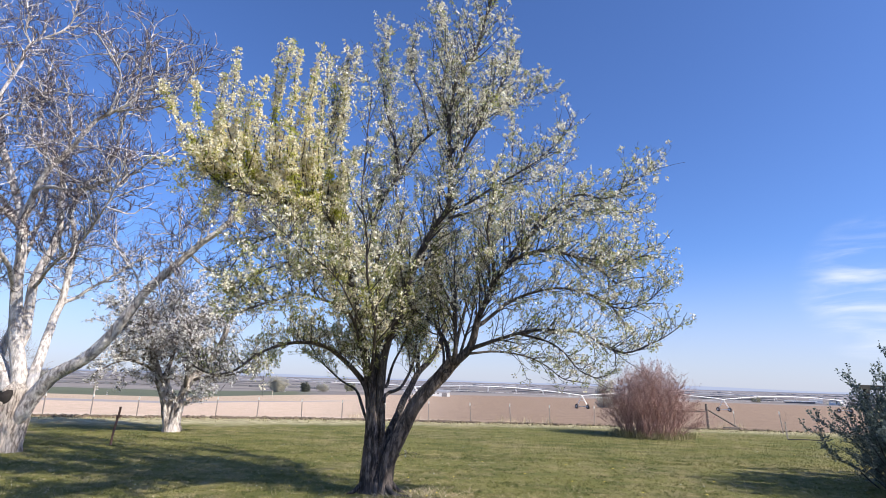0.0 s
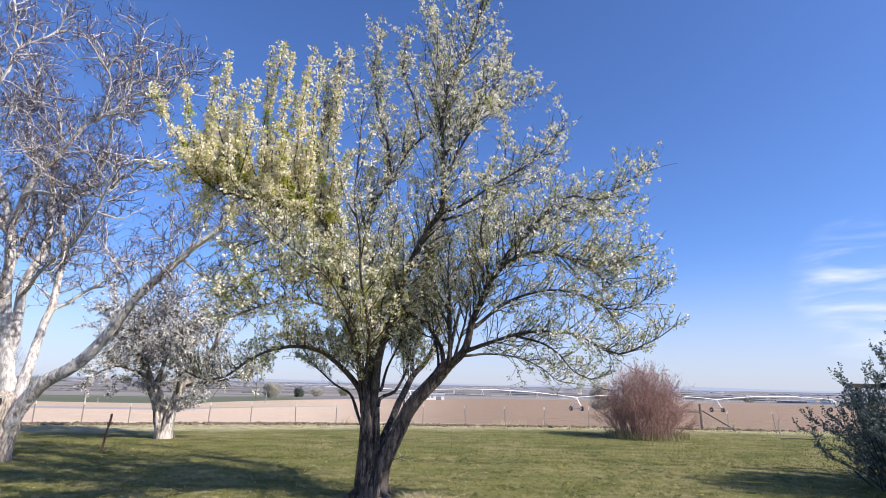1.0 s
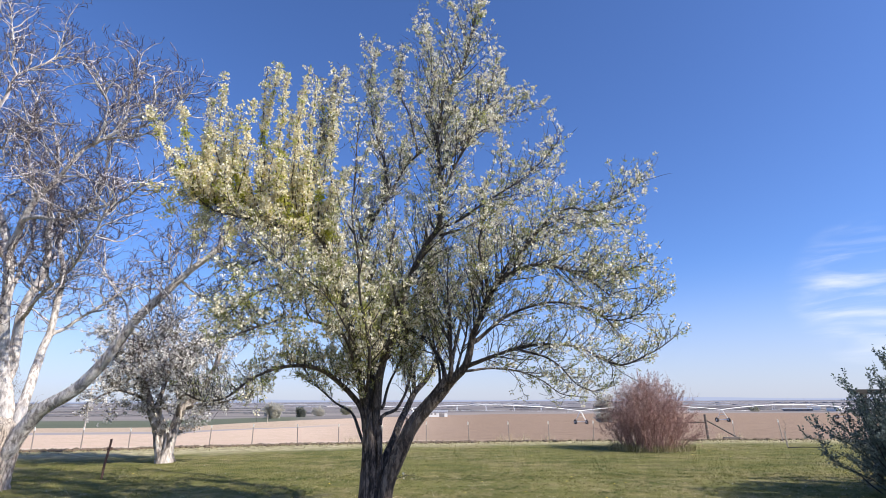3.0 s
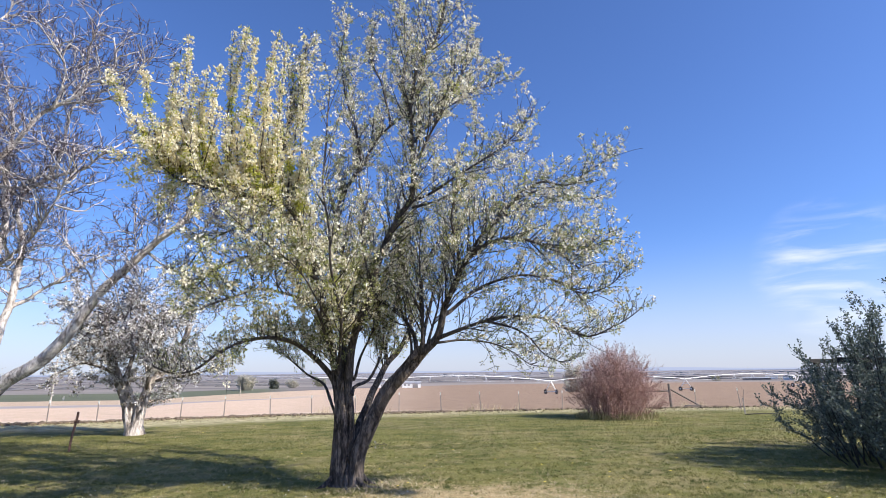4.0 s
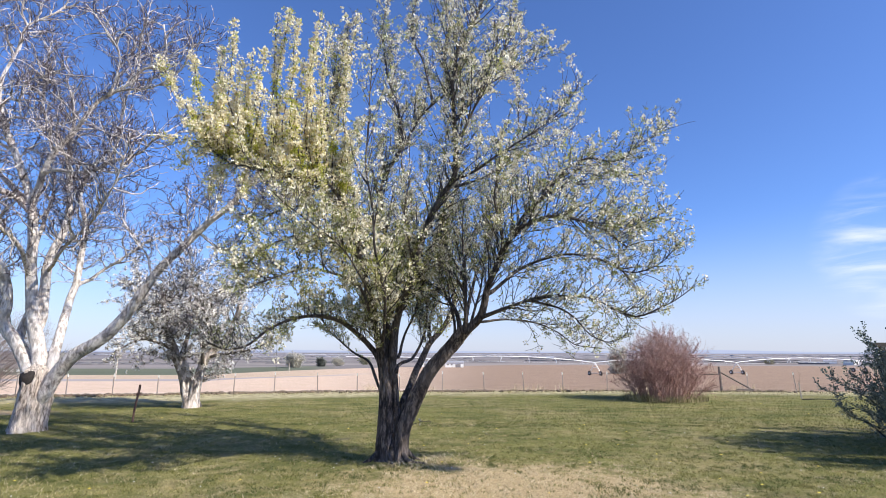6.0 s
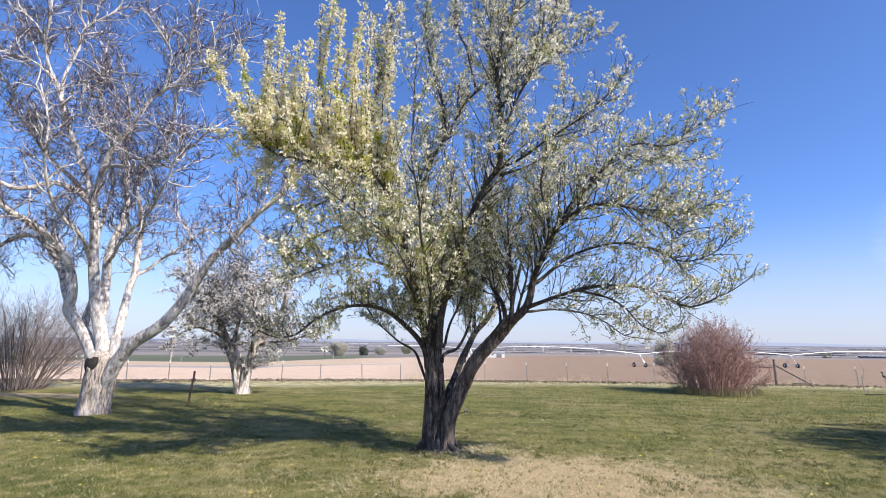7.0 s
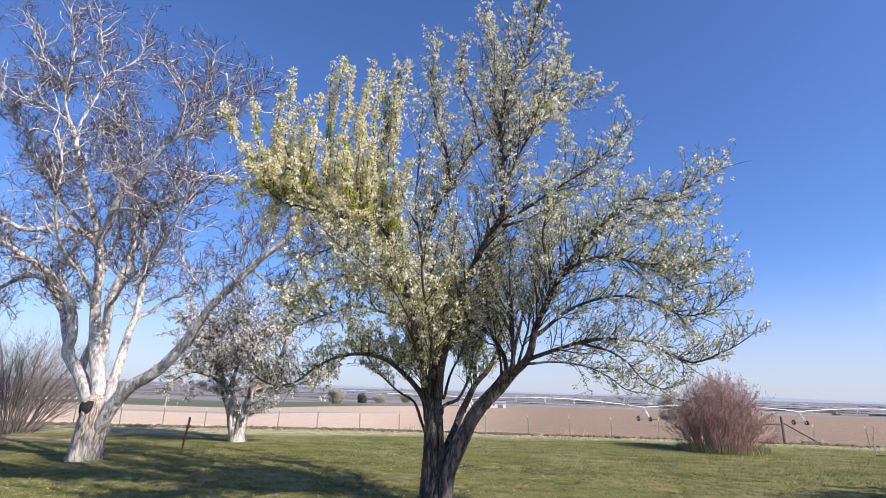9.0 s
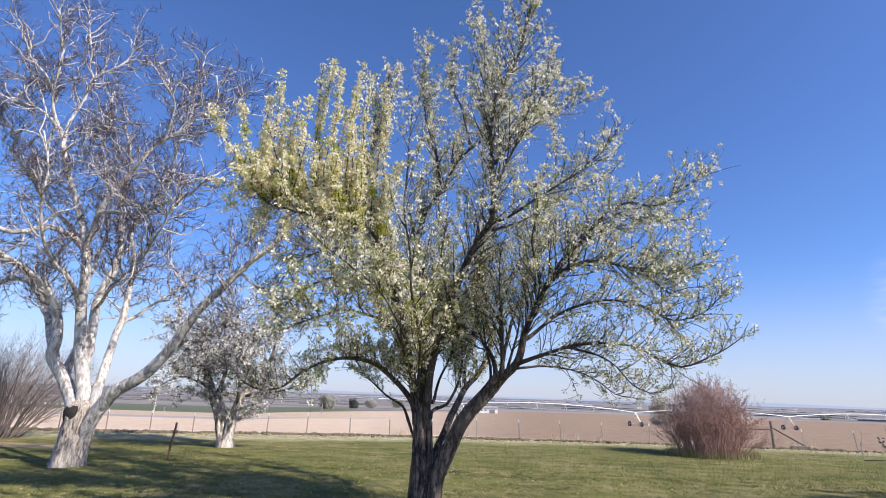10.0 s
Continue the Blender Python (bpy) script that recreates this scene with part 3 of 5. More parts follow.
plum.limb(0.0298, 0.0072, (-0.55, -1.01, 3.66), (-1.15, -0.66, 4.01), (-1.80, -0.43, 3.99), (-2.33, -0.26, 3.79), (-2.63, -0.26, 3.29), n=26, reach=0.8, up=0.2)  # left mid
plum.limb(0.0298, 0.0072, (-0.34, -1.27, 3.04), (-0.62, -1.82, 3.20), (-0.96, -2.20, 3.16), (-1.23, -2.58, 2.97), (-1.50, -2.66, 2.68), n=26, reach=0.8, up=0.3)  # left mid b
plum.limb(0.0255, 0.006, (-0.69, -1.12, 3.99), (-0.98, -1.01, 4.68), (-0.95, -1.01, 5.38), (-0.82, -1.01, 6.08), (-0.72, -1.01, 6.71), n=31, start=0.3, reach=1.0, up=2.0, lean=0.6, forward=0.3)  # left mid c
plum.limb(0.0693, 0.0126, (-0.10, 0.03, 1.15), (-0.11, 0.05, 1.64), (-0.08, 0.10, 2.19), (-0.07, 0.39, 2.99), (-0.20, 0.48, 3.71), (-0.33, 0.58, 4.49), (-0.21, 0.58, 5.02), (0.05, 0.58, 5.44), (0.36, 0.48, 5.98), (0.63, 0.39, 6.24), (0.96, 0.26, 6.44), n=65, start=0.1, reach=1.3, up=1.4, sides=12, sunk=True)  # centre up
plum.limb(0.0874, 0.0156, (-0.02, 0.00, 1.15), (0.02, 0.00, 1.64), (0.10, -0.10, 2.27), (0.30, -0.43, 2.70), (0.44, -0.66, 3.11), (0.63, -0.78, 3.68), (0.87, -0.89, 4.15), (1.04, -0.95, 4.36), (1.07, -1.01, 4.86), (1.04, -1.01, 5.44), (1.02, -1.12, 5.88), (1.12, -1.12, 6.50), (1.37, -1.24, 6.88), (1.54, -1.24, 7.45), (1.65, -1.35, 7.93), n=91, start=0.15, reach=1.3, up=0.9, sides=12, forward=0.4, lean=0.8, sunk=True)  # right main
plum.limb(0.0255, 0.006, (1.04, -1.01, 5.74), (0.88, -0.78, 6.39), (0.96, -0.66, 7.22), (0.83, -0.54, 7.88), (0.79, -0.43, 8.52), n=18, start=0.15, reach=1.1, up=1.3)  # right main twin
plum.limb(0.0255, 0.0084, (0.99, -0.89, 4.32), (1.40, -1.12, 4.44), (1.76, -1.35, 4.63), (2.21, -1.47, 4.88), (2.63, -1.47, 5.25), (2.90, -1.47, 5.61), n=23, reach=0.83, up=0.6)  # right fan
plum.limb(0.0255, 0.006, (1.06, -0.89, 4.24), (1.61, -0.54, 4.54), (2.20, -0.26, 4.99), (2.71, -0.10, 5.26), (3.13, 0.00, 5.56), n=21, reach=0.77, up=0.5)  # right fan low
plum.limb(0.0272, 0.006, (1.05, -1.01, 4.86), (1.36, -1.12, 5.46), (1.63, -1.24, 6.00), (1.90, -1.24, 6.49), (1.94, -1.24, 6.91), n=26, reach=1.1, up=0.9, forward=0.4, lean=0.8)  # right up b
plum.limb(0.0255, 0.006, (1.04, -1.01, 5.24), (1.48, -0.66, 6.00), (1.99, -0.43, 6.50), (2.45, -0.26, 6.74), (2.71, -0.26, 6.87), n=26, reach=0.95, up=0.8)  # right up c
plum.limb(0.0298, 0.0072, (0.10, 0.58, 5.50), (-0.02, 0.48, 6.16), (-0.25, 0.39, 6.96), (-0.32, 0.26, 7.75), (-0.23, 0.26, 8.38), n=26, reach=0.8, up=1.2, forward=0.4, lean=0.8)  # mid up
plum.limb(0.0255, 0.006, (0.63, 0.39, 6.24), (0.48, 0.26, 6.98), (0.25, 0.10, 7.50), (0.32, 0.00, 8.18), n=23, reach=0.7, up=1.2, forward=0.4, lean=0.8)  # mid up b
plum.limb(0.045, 0.0084, (1.15, -0.34, 1.98), (1.08, -0.10, 2.29), (0.88, 0.26, 2.69), (0.79, 0.48, 3.21), (0.85, 0.58, 3.95), (0.97, 0.68, 4.40), n=22, start=0.2, reach=1.2, up=1.0, lean=1.25, forward=0.6)  # elbow up a
plum.limb(0.0391, 0.0084, (1.21, -0.43, 2.06), (1.20, -0.26, 2.55), (1.20, -0.10, 3.03), (1.33, 0.10, 3.64), (1.66, 0.26, 4.19), (1.92, 0.26, 4.71), n=22, start=0.2, reach=1.2, up=1.0, lean=1.25, forward=0.6)  # elbow up b
plum.limb(0.075, 0.0126, (1.21, -0.43, 2.01), (1.43, -0.54, 2.23), (1.53, -0.66, 2.61), (1.68, -0.78, 2.98), (1.85, -1.01, 3.33), (2.09, -1.12, 3.55), (2.42, -1.35, 3.62), (2.78, -1.47, 3.56), (3.12, -1.58, 3.37), (3.40, -1.70, 3.12), n=66, start=0.2, reach=1.1, up=0.6, sides=12)  # elbow main
plum.limb(0.034, 0.006, (1.82, -0.89, 3.31), (2.11, -1.01, 3.76), (2.40, -1.12, 4.04), (2.71, -1.24, 4.38), (3.06, -1.24, 4.56), (3.46, -1.24, 4.52), (3.84, -1.24, 4.77), (4.26, -1.24, 5.04), n=40, reach=0.83, up=0.4)  # elbow top
plum.limb(0.0281, 0.006, (1.97, -1.01, 3.45), (2.48, -0.66, 4.12), (3.03, -0.54, 4.39), (3.57, -0.54, 4.49), (4.13, -0.66, 4.50), n=30, reach=0.83, up=0.4)  # elbow mid
plum.limb(0.034, 0.0084, (1.53, -0.66, 2.56), (2.04, -0.43, 2.95), (2.48, -0.43, 3.16), (2.89, -0.54, 3.22), (3.28, -0.66, 3.13), (3.56, -0.78, 2.96), (3.83, -0.89, 2.54), n=46, reach=0.83, up=0.5)  # elbow b2
plum.limb(0.0391, 0.0084, (1.43, -0.54, 2.21), (1.83, -0.89, 2.34), (2.21, -1.12, 2.45), (2.56, -1.35, 2.47), (2.90, -1.58, 2.42), (3.09, -1.70, 2.30), (3.35, -1.81, 2.12), n=46, reach=0.77, up=0.5)  # elbow b3
plum.limb(0.0221, 0.0048, (2.18, -1.12, 2.44), (2.51, -1.35, 2.30), (2.72, -1.47, 2.14), (2.88, -1.58, 1.92), (3.12, -1.70, 1.81), n=26, reach=0.58, up=0.4)  # elbow b4
plum.limb(0.0221, 0.0042, (1.43, -0.54, 2.15), (1.89, -0.43, 2.20), (2.35, -0.43, 2.13), (2.69, -0.43, 1.98), (2.90, -0.43, 1.82), (3.22, -0.54, 1.76), n=26, reach=0.58, up=0.4)  # elbow b5
plum.limb(0.0195, 0.0042, (3.09, -1.70, 2.30), (3.42, -1.81, 2.15), (3.72, -1.93, 2.27), (3.92, -2.04, 2.40), (4.09, -2.04, 2.52), n=16, reach=0.52, up=0.7)  # elbow b6
plum.limb(0.017, 0.0042, (2.78, -1.47, 3.56), (3.24, -1.70, 3.37), (3.60, -1.81, 3.42), (3.90, -1.81, 3.58), n=26, reach=0.7, up=0.4)  # elbow b7
plum.limb(0.017, 0.0042, (3.28, -0.66, 3.13), (3.63, -1.01, 2.85), (3.98, -1.24, 2.94), (4.25, -1.35, 3.23), n=26, reach=0.7, up=0.5)  # elbow b8
plum.limb(0.0289, 0.006, (1.07, -0.34, 1.83), (1.03, -0.10, 2.19), (0.94, 0.10, 2.62), (0.88, 0.26, 3.28), (0.86, 0.39, 4.01), n=15, start=0.15, reach=0.95, up=1.1)  # elbow stem c
plum.limb(0.0289, 0.006, (1.18, -0.43, 1.98), (1.21, -0.60, 2.34), (1.21, -0.66, 2.76), (1.15, -0.66, 3.39), (1.21, -0.66, 4.06), n=15, start=0.15, reach=0.95, up=1.1)  # elbow stem d
plum.limb(0.0272, 0.006, (1.29, -0.54, 2.11), (1.46, -0.26, 2.68), (1.55, 0.00, 3.23), (1.63, 0.10, 3.83), n=15, start=0.15, reach=0.95, up=1.1)  # elbow stem e
plum.limb(0.0391, 0.0084, (-0.13, 0.06, 1.15), (-0.16, 0.10, 1.73), (-0.45, 0.77, 2.41), (-0.87, 1.44, 3.33), (-1.30, 1.92, 4.26), (-1.80, 2.21, 5.22), (-2.13, 2.31, 6.07), (-2.46, 2.31, 6.90), n=34, start=0.3, reach=1.2, up=1.7, lean=0.7, forward=0.4, sunk=True)  # back left
plum.limb(0.0391, 0.0084, (-0.07, 0.06, 1.15), (-0.07, 0.10, 2.00), (-0.01, 0.87, 2.84), (0.08, 1.44, 3.80), (0.01, 1.83, 4.85), (-0.15, 2.02, 6.07), (-0.32, 2.02, 7.30), (-0.48, 1.92, 8.69), n=36, reach=1.3, up=1.2, forward=0.4, lean=0.8, sunk=True)  # back mid
plum.limb(0.034, 0.0084, (1.20, -0.26, 2.11), (1.41, 0.58, 3.03), (1.77, 1.16, 3.98), (2.17, 1.64, 5.03), (2.39, 1.92, 6.13), (2.43, 2.02, 7.10), (2.28, 2.02, 8.36), n=34, reach=0.8, up=0.9)  # back right
plum.limb(0.034, 0.006, (-0.10, -0.06, 1.15), (-0.11, -0.16, 1.82), (0.05, -1.27, 2.43), (0.06, -2.39, 2.88), (0.04, -2.66, 3.40), (-0.04, -2.66, 3.98), (-0.02, -2.66, 4.69), (-0.01, -2.66, 5.42), n=22, reach=1.0, up=1.4, forward=0.4, lean=0.8, sunk=True)  # front mid
plum.limb(0.0145, 0.0036, (-0.21, -0.80, 2.47), (-0.37, -2.02, 2.95), (-0.62, -2.66, 3.17), (-1.00, -2.66, 3.45), (-1.32, -2.66, 3.77), (-1.66, -2.66, 4.23), n=18, start=0.3, reach=0.7, up=1.6, lean=0.7, forward=0.3)  # front left
plum.limb(0.06, 0.045, (0.08, -0.02, -0.18), (0.08, -0.02, 0.0), (0.08, -0.01, 0.35), (0.09, 0.03, 0.75), (0.06, 0.06, 1.2), (0.02, 0.05, 1.6), n=0, sides=22, flare=0.3, rough=0.2)  # mid stem
plum.limb(0.007, 0.003, (0.26, -0.06, 0.45), (0.38, -0.07, 0.58), (0.56, -0.07, 0.62), (0.66, -0.07, 0.6), n=3, start=0.3, reach=0.16, up=0.1, sides=8)  # sprig
plum.limb(0.06, 0.02, (0.12, -0.02, 0.26), (0.3, -0.18, 0.04), (0.52, -0.24, 0.0), (0.8, -0.3, -0.03), n=0, sides=12)  # root
plum.limb(0.06, 0.02, (0.04, 0.02, 0.35), (0.05, -0.16, 0.1), (0.08, -0.3, 0.0), (0.12, -0.5, -0.04), n=0, sides=12)  # root
plum.limb(0.06, 0.02, (-0.06, 0.0, 0.3), (-0.28, -0.14, 0.03), (-0.45, -0.2, -0.03), n=0, sides=12)  # root
plum.limb(0.06, 0.02, (0.16, 0.0, 0.3), (0.4, 0.05, 0.03), (0.6, 0.02, -0.03), n=0, sides=12)  # root
plum.limb(0.035, 0.008, (0.08, 0.00, 1.36), (0.16, 0.15, 1.51), (0.31, 0.28, 1.58), (0.43, 0.40, 1.77), (0.52, 0.52, 2.12), (0.53, 0.64, 2.53), (0.45, 0.76, 3.05), n=26, start=0.35, reach=0.7, up=1.0)  # inner fork
plum.limb(0.03, 0.008, (0.09, 0.10, 1.59), (0.18, 0.28, 1.97), (0.33, 0.46, 2.33), (0.45, 0.64, 2.78), (0.51, 0.76, 3.36), n=24, start=0.3, reach=0.7, up=1.0)  # inner rise
plum.limb(0.03, 0.008, (0.62, 0.58, 1.84), (0.59, 0.64, 2.23), (0.71, 0.70, 2.64), (0.80, 0.76, 3.16), (0.84, 0.82, 3.80), n=24, start=0.3, reach=0.7, up=1.0)  # back rise
plum.limb(0.025, 0.007, (0.24, -0.10, 2.63), (0.36, -0.52, 2.96), (0.34, -0.88, 3.35), (0.29, -1.16, 3.72), (0.36, -1.38, 4.18), n=20, start=0.3, reach=0.6, up=1.0)  # front rise
plum.limb(0.028, 0.007, (1.79, -0.80, 3.25), (1.72, -1.16, 3.53), (1.62, -1.45, 3.87), (1.69, -1.67, 4.26), (1.65, -1.81, 4.61), n=20, start=0.25, reach=0.6, up=0.9)  # front right
plum.spire(0.013, 0.003, (-2.15, -1.78, 4.41), (-2.22, -1.79, 4.83), (-2.35, -1.81, 5.32), (-2.42, -1.77, 6.14))
plum.spire(0.013, 0.003, (-2.00, -1.73, 4.35), (-2.10, -1.77, 4.86), (-2.25, -1.81, 5.51), (-2.21, -1.86, 6.48))
plum.spire(0.013, 0.003, (-1.96, -1.72, 4.34), (-2.07, -1.60, 4.78), (-2.23, -1.47, 5.34), (-2.21, -1.47, 6.09))
plum.spire(0.013, 0.003, (-1.89, -1.70, 4.32), (-1.92, -1.70, 4.75), (-1.98, -1.70, 5.28), (-1.94, -1.77, 6.06))
plum.spire(0.013, 0.003, (-1.58, -1.56, 4.25), (-1.70, -1.74, 4.66), (-1.78, -1.93, 5.15), (-1.70, -1.93, 6.02))
plum.spire(0.013, 0.003, (-1.60, -1.57, 4.26), (-1.66, -1.60, 4.86), (-1.66, -1.64, 5.60), (-1.64, -1.66, 6.75))
plum.spire(0.013, 0.003, (-1.52, -1.54, 4.25), (-1.62, -1.56, 4.88), (-1.62, -1.58, 5.65), (-1.44, -1.72, 6.77))
plum.spire(0.013, 0.003, (-1.26, -1.44, 4.22), (-1.36, -1.62, 4.76), (-1.32, -1.81, 5.40), (-1.29, -1.80, 6.53))
plum.spire(0.013, 0.003, (-1.15, -1.39, 4.21), (-1.29, -1.37, 4.69), (-1.38, -1.35, 5.28), (-1.27, -1.42, 6.13))
plum.spire(0.013, 0.003, (-1.05, -1.37, 4.21), (-1.15, -1.48, 4.71), (-1.15, -1.58, 5.31), (-1.05, -1.71, 6.23))
plum.spire(0.013, 0.003, (-0.99, -1.34, 4.19), (-1.10, -1.39, 4.84), (-1.15, -1.47, 5.63), (-1.00, -1.60, 6.79))
plum.spire(0.013, 0.003, (-0.85, -1.28, 4.14), (-0.93, -1.26, 4.81), (-1.02, -1.24, 5.64), (-0.92, -1.39, 6.80))
plum.spire(0.013, 0.003, (-0.79, -1.25, 4.13), (-0.84, -1.19, 4.67), (-0.78, -1.12, 5.36), (-0.68, -1.19, 6.33))
plum.spire(0.013, 0.003, (-0.49, -1.01, 3.69), (-0.57, -1.06, 4.51), (-0.69, -1.12, 5.51), (-0.55, -1.08, 7.13))
plum.spire(0.013, 0.003, (-2.19, -1.79, 4.43), (-2.22, -1.86, 4.54), (-2.46, -1.93, 4.68), (-2.43, -1.98, 4.88))
plum.spire(0.013, 0.003, (-2.00, -1.73, 4.35), (-2.01, -1.88, 4.46), (-1.96, -2.04, 4.62), (-1.91, -2.14, 4.89))
plum.spire(0.013, 0.003, (-1.41, -1.50, 4.24), (-1.45, -1.77, 4.43), (-1.49, -2.04, 4.66), (-1.53, -2.00, 5.19))
plum.spire(0.013, 0.003, (-1.17, -1.41, 4.22), (-1.17, -1.66, 4.40), (-1.20, -1.93, 4.64), (-1.15, -2.06, 5.07))
plum.spire(0.013, 0.003, (-0.96, -1.33, 4.18), (-0.97, -1.51, 4.46), (-0.89, -1.70, 4.79), (-0.87, -1.78, 5.37))
plum.spire(0.013, 0.003, (-2.09, -1.75, 4.36), (-2.21, -1.66, 4.71), (-2.47, -1.58, 5.12), (-2.50, -1.62, 5.69))
plum.spires += shoots(plum.rng, golden_limb, np.full(len(golden_limb), 0.02), 60, 0.5, 1.25, 2.4, spread=0.8, wiggle=0.12, points=8, forward=0.2)
plum.spires += shoots(plum.rng, golden_limb, np.full(len(golden_limb), 0.02), 46, 0.45, 0.7, -0.5, spread=0.9, wiggle=0.12, points=6, forward=0.35)
plum.finish(1, 0.75)
rng = plum.rng


def split(data, mask):
    return tuple(q[mask] for q in data)


# the upper limb on one side is yellow with fresh leaf; lower down the leaves are greyer and fewer
def is_golden(at):
    wander = rng.normal(0, 0.25, (2, len(at)))
    return (at[:, 0] < -0.75 + wander[0]) & (at[:, 2] > 3.75 + wander[1])


def joined(a, b):
    return tuple(np.concatenate(q) for q in zip(a, b))


def tufts(stems, per_metre, leaves, size, radius, start=0.05, off=0.02, bare=0.35):
    """Leaves in tufts on short spurs; some stems are closely set and some are nearly bare."""
    c, a, n_of = [], [], []
    for path, radii in stems:
        seg = np.diff(path, axis=0)
        ln = np.linalg.norm(seg, axis=1)
        full = 0.12 if rng.uniform() < bare else rng.uniform(0.7, 1.5)
        n = rng.poisson(per_metre * full * ln.sum())
        t = rng.uniform(start, 1.0, n) ** 0.85 * (len(path) - 1.001)
        i = t.astype(int)
        c.append(path[i] + seg[i] * (t - i)[:, None] + rng.normal(0, off, (n, 3)))
        a.append(seg[i] / (ln[i][:, None] + 1e-9))
    c, a = np.vstack(c), np.vstack(a)
    count = rng.integers(max(2, leaves - 3), leaves + 4, len(c))
    kind = np.repeat(rng.uniform(0, 1, len(c)), count)
    home = np.repeat(c, count, axis=0)
    a = np.repeat(a, count, axis=0) * 0.4 + (0, 0, 0.25) + rng.normal(0, 0.75, home.shape)
    a /= np.linalg.norm(a, axis=1)[:, None]
    at = home + a * (radius * rng.uniform(0.1, 1.0, len(home)))[:, None]
    b = np.cross(a, rng.normal(0, 1, a.shape))
    b /= np.linalg.norm(b, axis=1)[:, None]
    return (at, a, b, size * rng.uniform(0.6, 1.25, len(at))), home, kind


# close white columns on the upright spires, looser tufts on the rest
data, home, kind = tufts(plum.spires, 60, 9, 0.034, 0.032, start=0.05, off=0.034, bare=0.05)
loose, loose_home, loose_kind = tufts(plum.stems[:len(plum.stems) - len(plum.spires)] + plum.twigs, 9.0, 8, 0.035, 0.035, start=0.2, bare=0.3)
spur, spur_home, spur_kind = tufts(plum.mains, 16, 8, 0.036, 0.04, start=0.3, off=0.07, bare=0.1)
data = joined(joined(data, loose), spur)
home, kind = np.concatenate([home, loose_home, spur_home]), np.concatenate([kind, loose_kind, spur_kind])
# fewer leaves on the shaded lower limbs
leafed = rng.permutation(np.unique(home[:, 0], return_inverse=True)[1].max() + 1)[np.unique(home[:, 0], return_inverse=True)[1]]
leafed = leafed / leafed.max() < np.clip(0.22 + 0.17 * home[:, 2], 0.45, 1.0)
leafed &= (home[:, 2] > 1.5) | (home[:, 0] > -0.7)
data, home, kind = split(data, leafed), home[leafed], kind[leafed]
# fuller tufts in the heart of the crown
heart = [q for q in plum.stems + plum.twigs if -1.7 < q[0][:, 0].mean() < 0.75 and 1.7 < q[0][:, 2].mean() < 3.5 and q[0][:, 1].mean() < 0.9]
more, more_home, more_kind = tufts(heart, 7.0, 7, 0.042, 0.04, start=0.1, bare=0.25)
data, home, kind = joined(data, more), np.concatenate([home, more_home]), np.concatenate([kind, more_kind])
golden = is_golden(home)
# sprays of bright leaf among the blossom
sprays = home[rng.integers(0, len(home), 60)]
spray = np.min(np.linalg.norm(home[:, None] - sprays[None], axis=2), axis=1) < 0.13
white = kind < np.where(golden, 0.77, np.clip(0.28 + 0.06 * home[:, 2], 0.4, 0.64))
white &= ~spray
fresh = ~white & (golden | spray)
part("blossom", leaf_mesh("blossom", split(data, white & ~golden), BLOSSOM, 0.85), None, plum.base, "white and cream blossom", "stuff")
part("cream_blossom", leaf_mesh("cream_blossom", split(data, white & golden), CREAM_BLOSSOM, 0.85), None, plum.base, "warm cream blossom on the upper limb", "stuff")
part("foliage", leaf_mesh("foliage", split(data, ~white & ~fresh), YOUNG_LEAF), None, plum.base, "young grey-green leaves", "stuff")
part("yellow_foliage", leaf_mesh("yellow_foliage", split(data, fresh), GOLDEN_LEAF), None, plum.base, "fresh yellow leaves on the upper limb", "stuff")

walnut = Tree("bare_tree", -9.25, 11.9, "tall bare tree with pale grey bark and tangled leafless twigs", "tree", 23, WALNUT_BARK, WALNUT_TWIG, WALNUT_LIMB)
walnut.settings.update(n=32, start=0.22, reach=1.15, up=0.55)
walnut.shoot = dict(spread=1.0, wiggle=0.3, points=8, forward=0.55)
walnut.fine = dict(per=2.2, reach=0.24, up=0.8, split=5.4, wiggle=0.3, wood=True, thick=2.2, fade=0.15, more=1.7)
walnut.limb(0.325, 0.29, (0.0, 0.00, -0.23), (0.0, 0.00, -0.03), (0.03, 0.00, 0.28), (0.08, 0.00, 0.7), (0.12, 0.00, 1.02), (0.13, 0.00, 1.27), n=0, sides=36, flare=0.14, rough=0.2)  # trunk
walnut.limb(0.2, 0.05, (0.12, 0.00, 0.72), (-0.01, 0.00, 1.12), (-0.19, 0.00, 1.47), (-0.48, 0.00, 1.88), (-0.74, 0.00, 2.17), (-0.83, -0.05, 2.37), (-0.75, -0.10, 2.63), (-0.77, -0.10, 2.94), (-0.84, -0.10, 3.21), (-0.87, -0.20, 3.47), (-1.01, -0.30, 3.73), (-1.19, -0.40, 3.98), (-1.42, -0.50, 4.17), (-1.65, -0.60, 4.35), (-1.86, -0.80, 4.51), (-2.05, -1.00, 4.67), (-2.39, -1.20, 4.86), n=28, sides=20, sunk=True, start=0.52)  # left
walnut.limb(0.11, 0.04, (-0.85, 0.05, 2.32), (-1.12, 0.15, 2.76), (-1.40, 0.30, 3.19), (-1.67, 0.40, 3.56), (-2.00, 0.50, 3.87), (-2.41, 0.60, 4.19), (-2.85, 0.70, 4.31), (-3.35, 0.80, 4.26), (-3.90, 0.90, 4.02), (-4.70, 1.00, 3.66), n=27, sides=14)  # left twin
walnut.limb(0.1, 0.07, (-0.57, 0.15, 1.95), (-0.55, 0.20, 2.26), (-0.46, 0.20, 2.49), (-0.35, 0.15, 2.90), n=0, sides=14)  # left inner
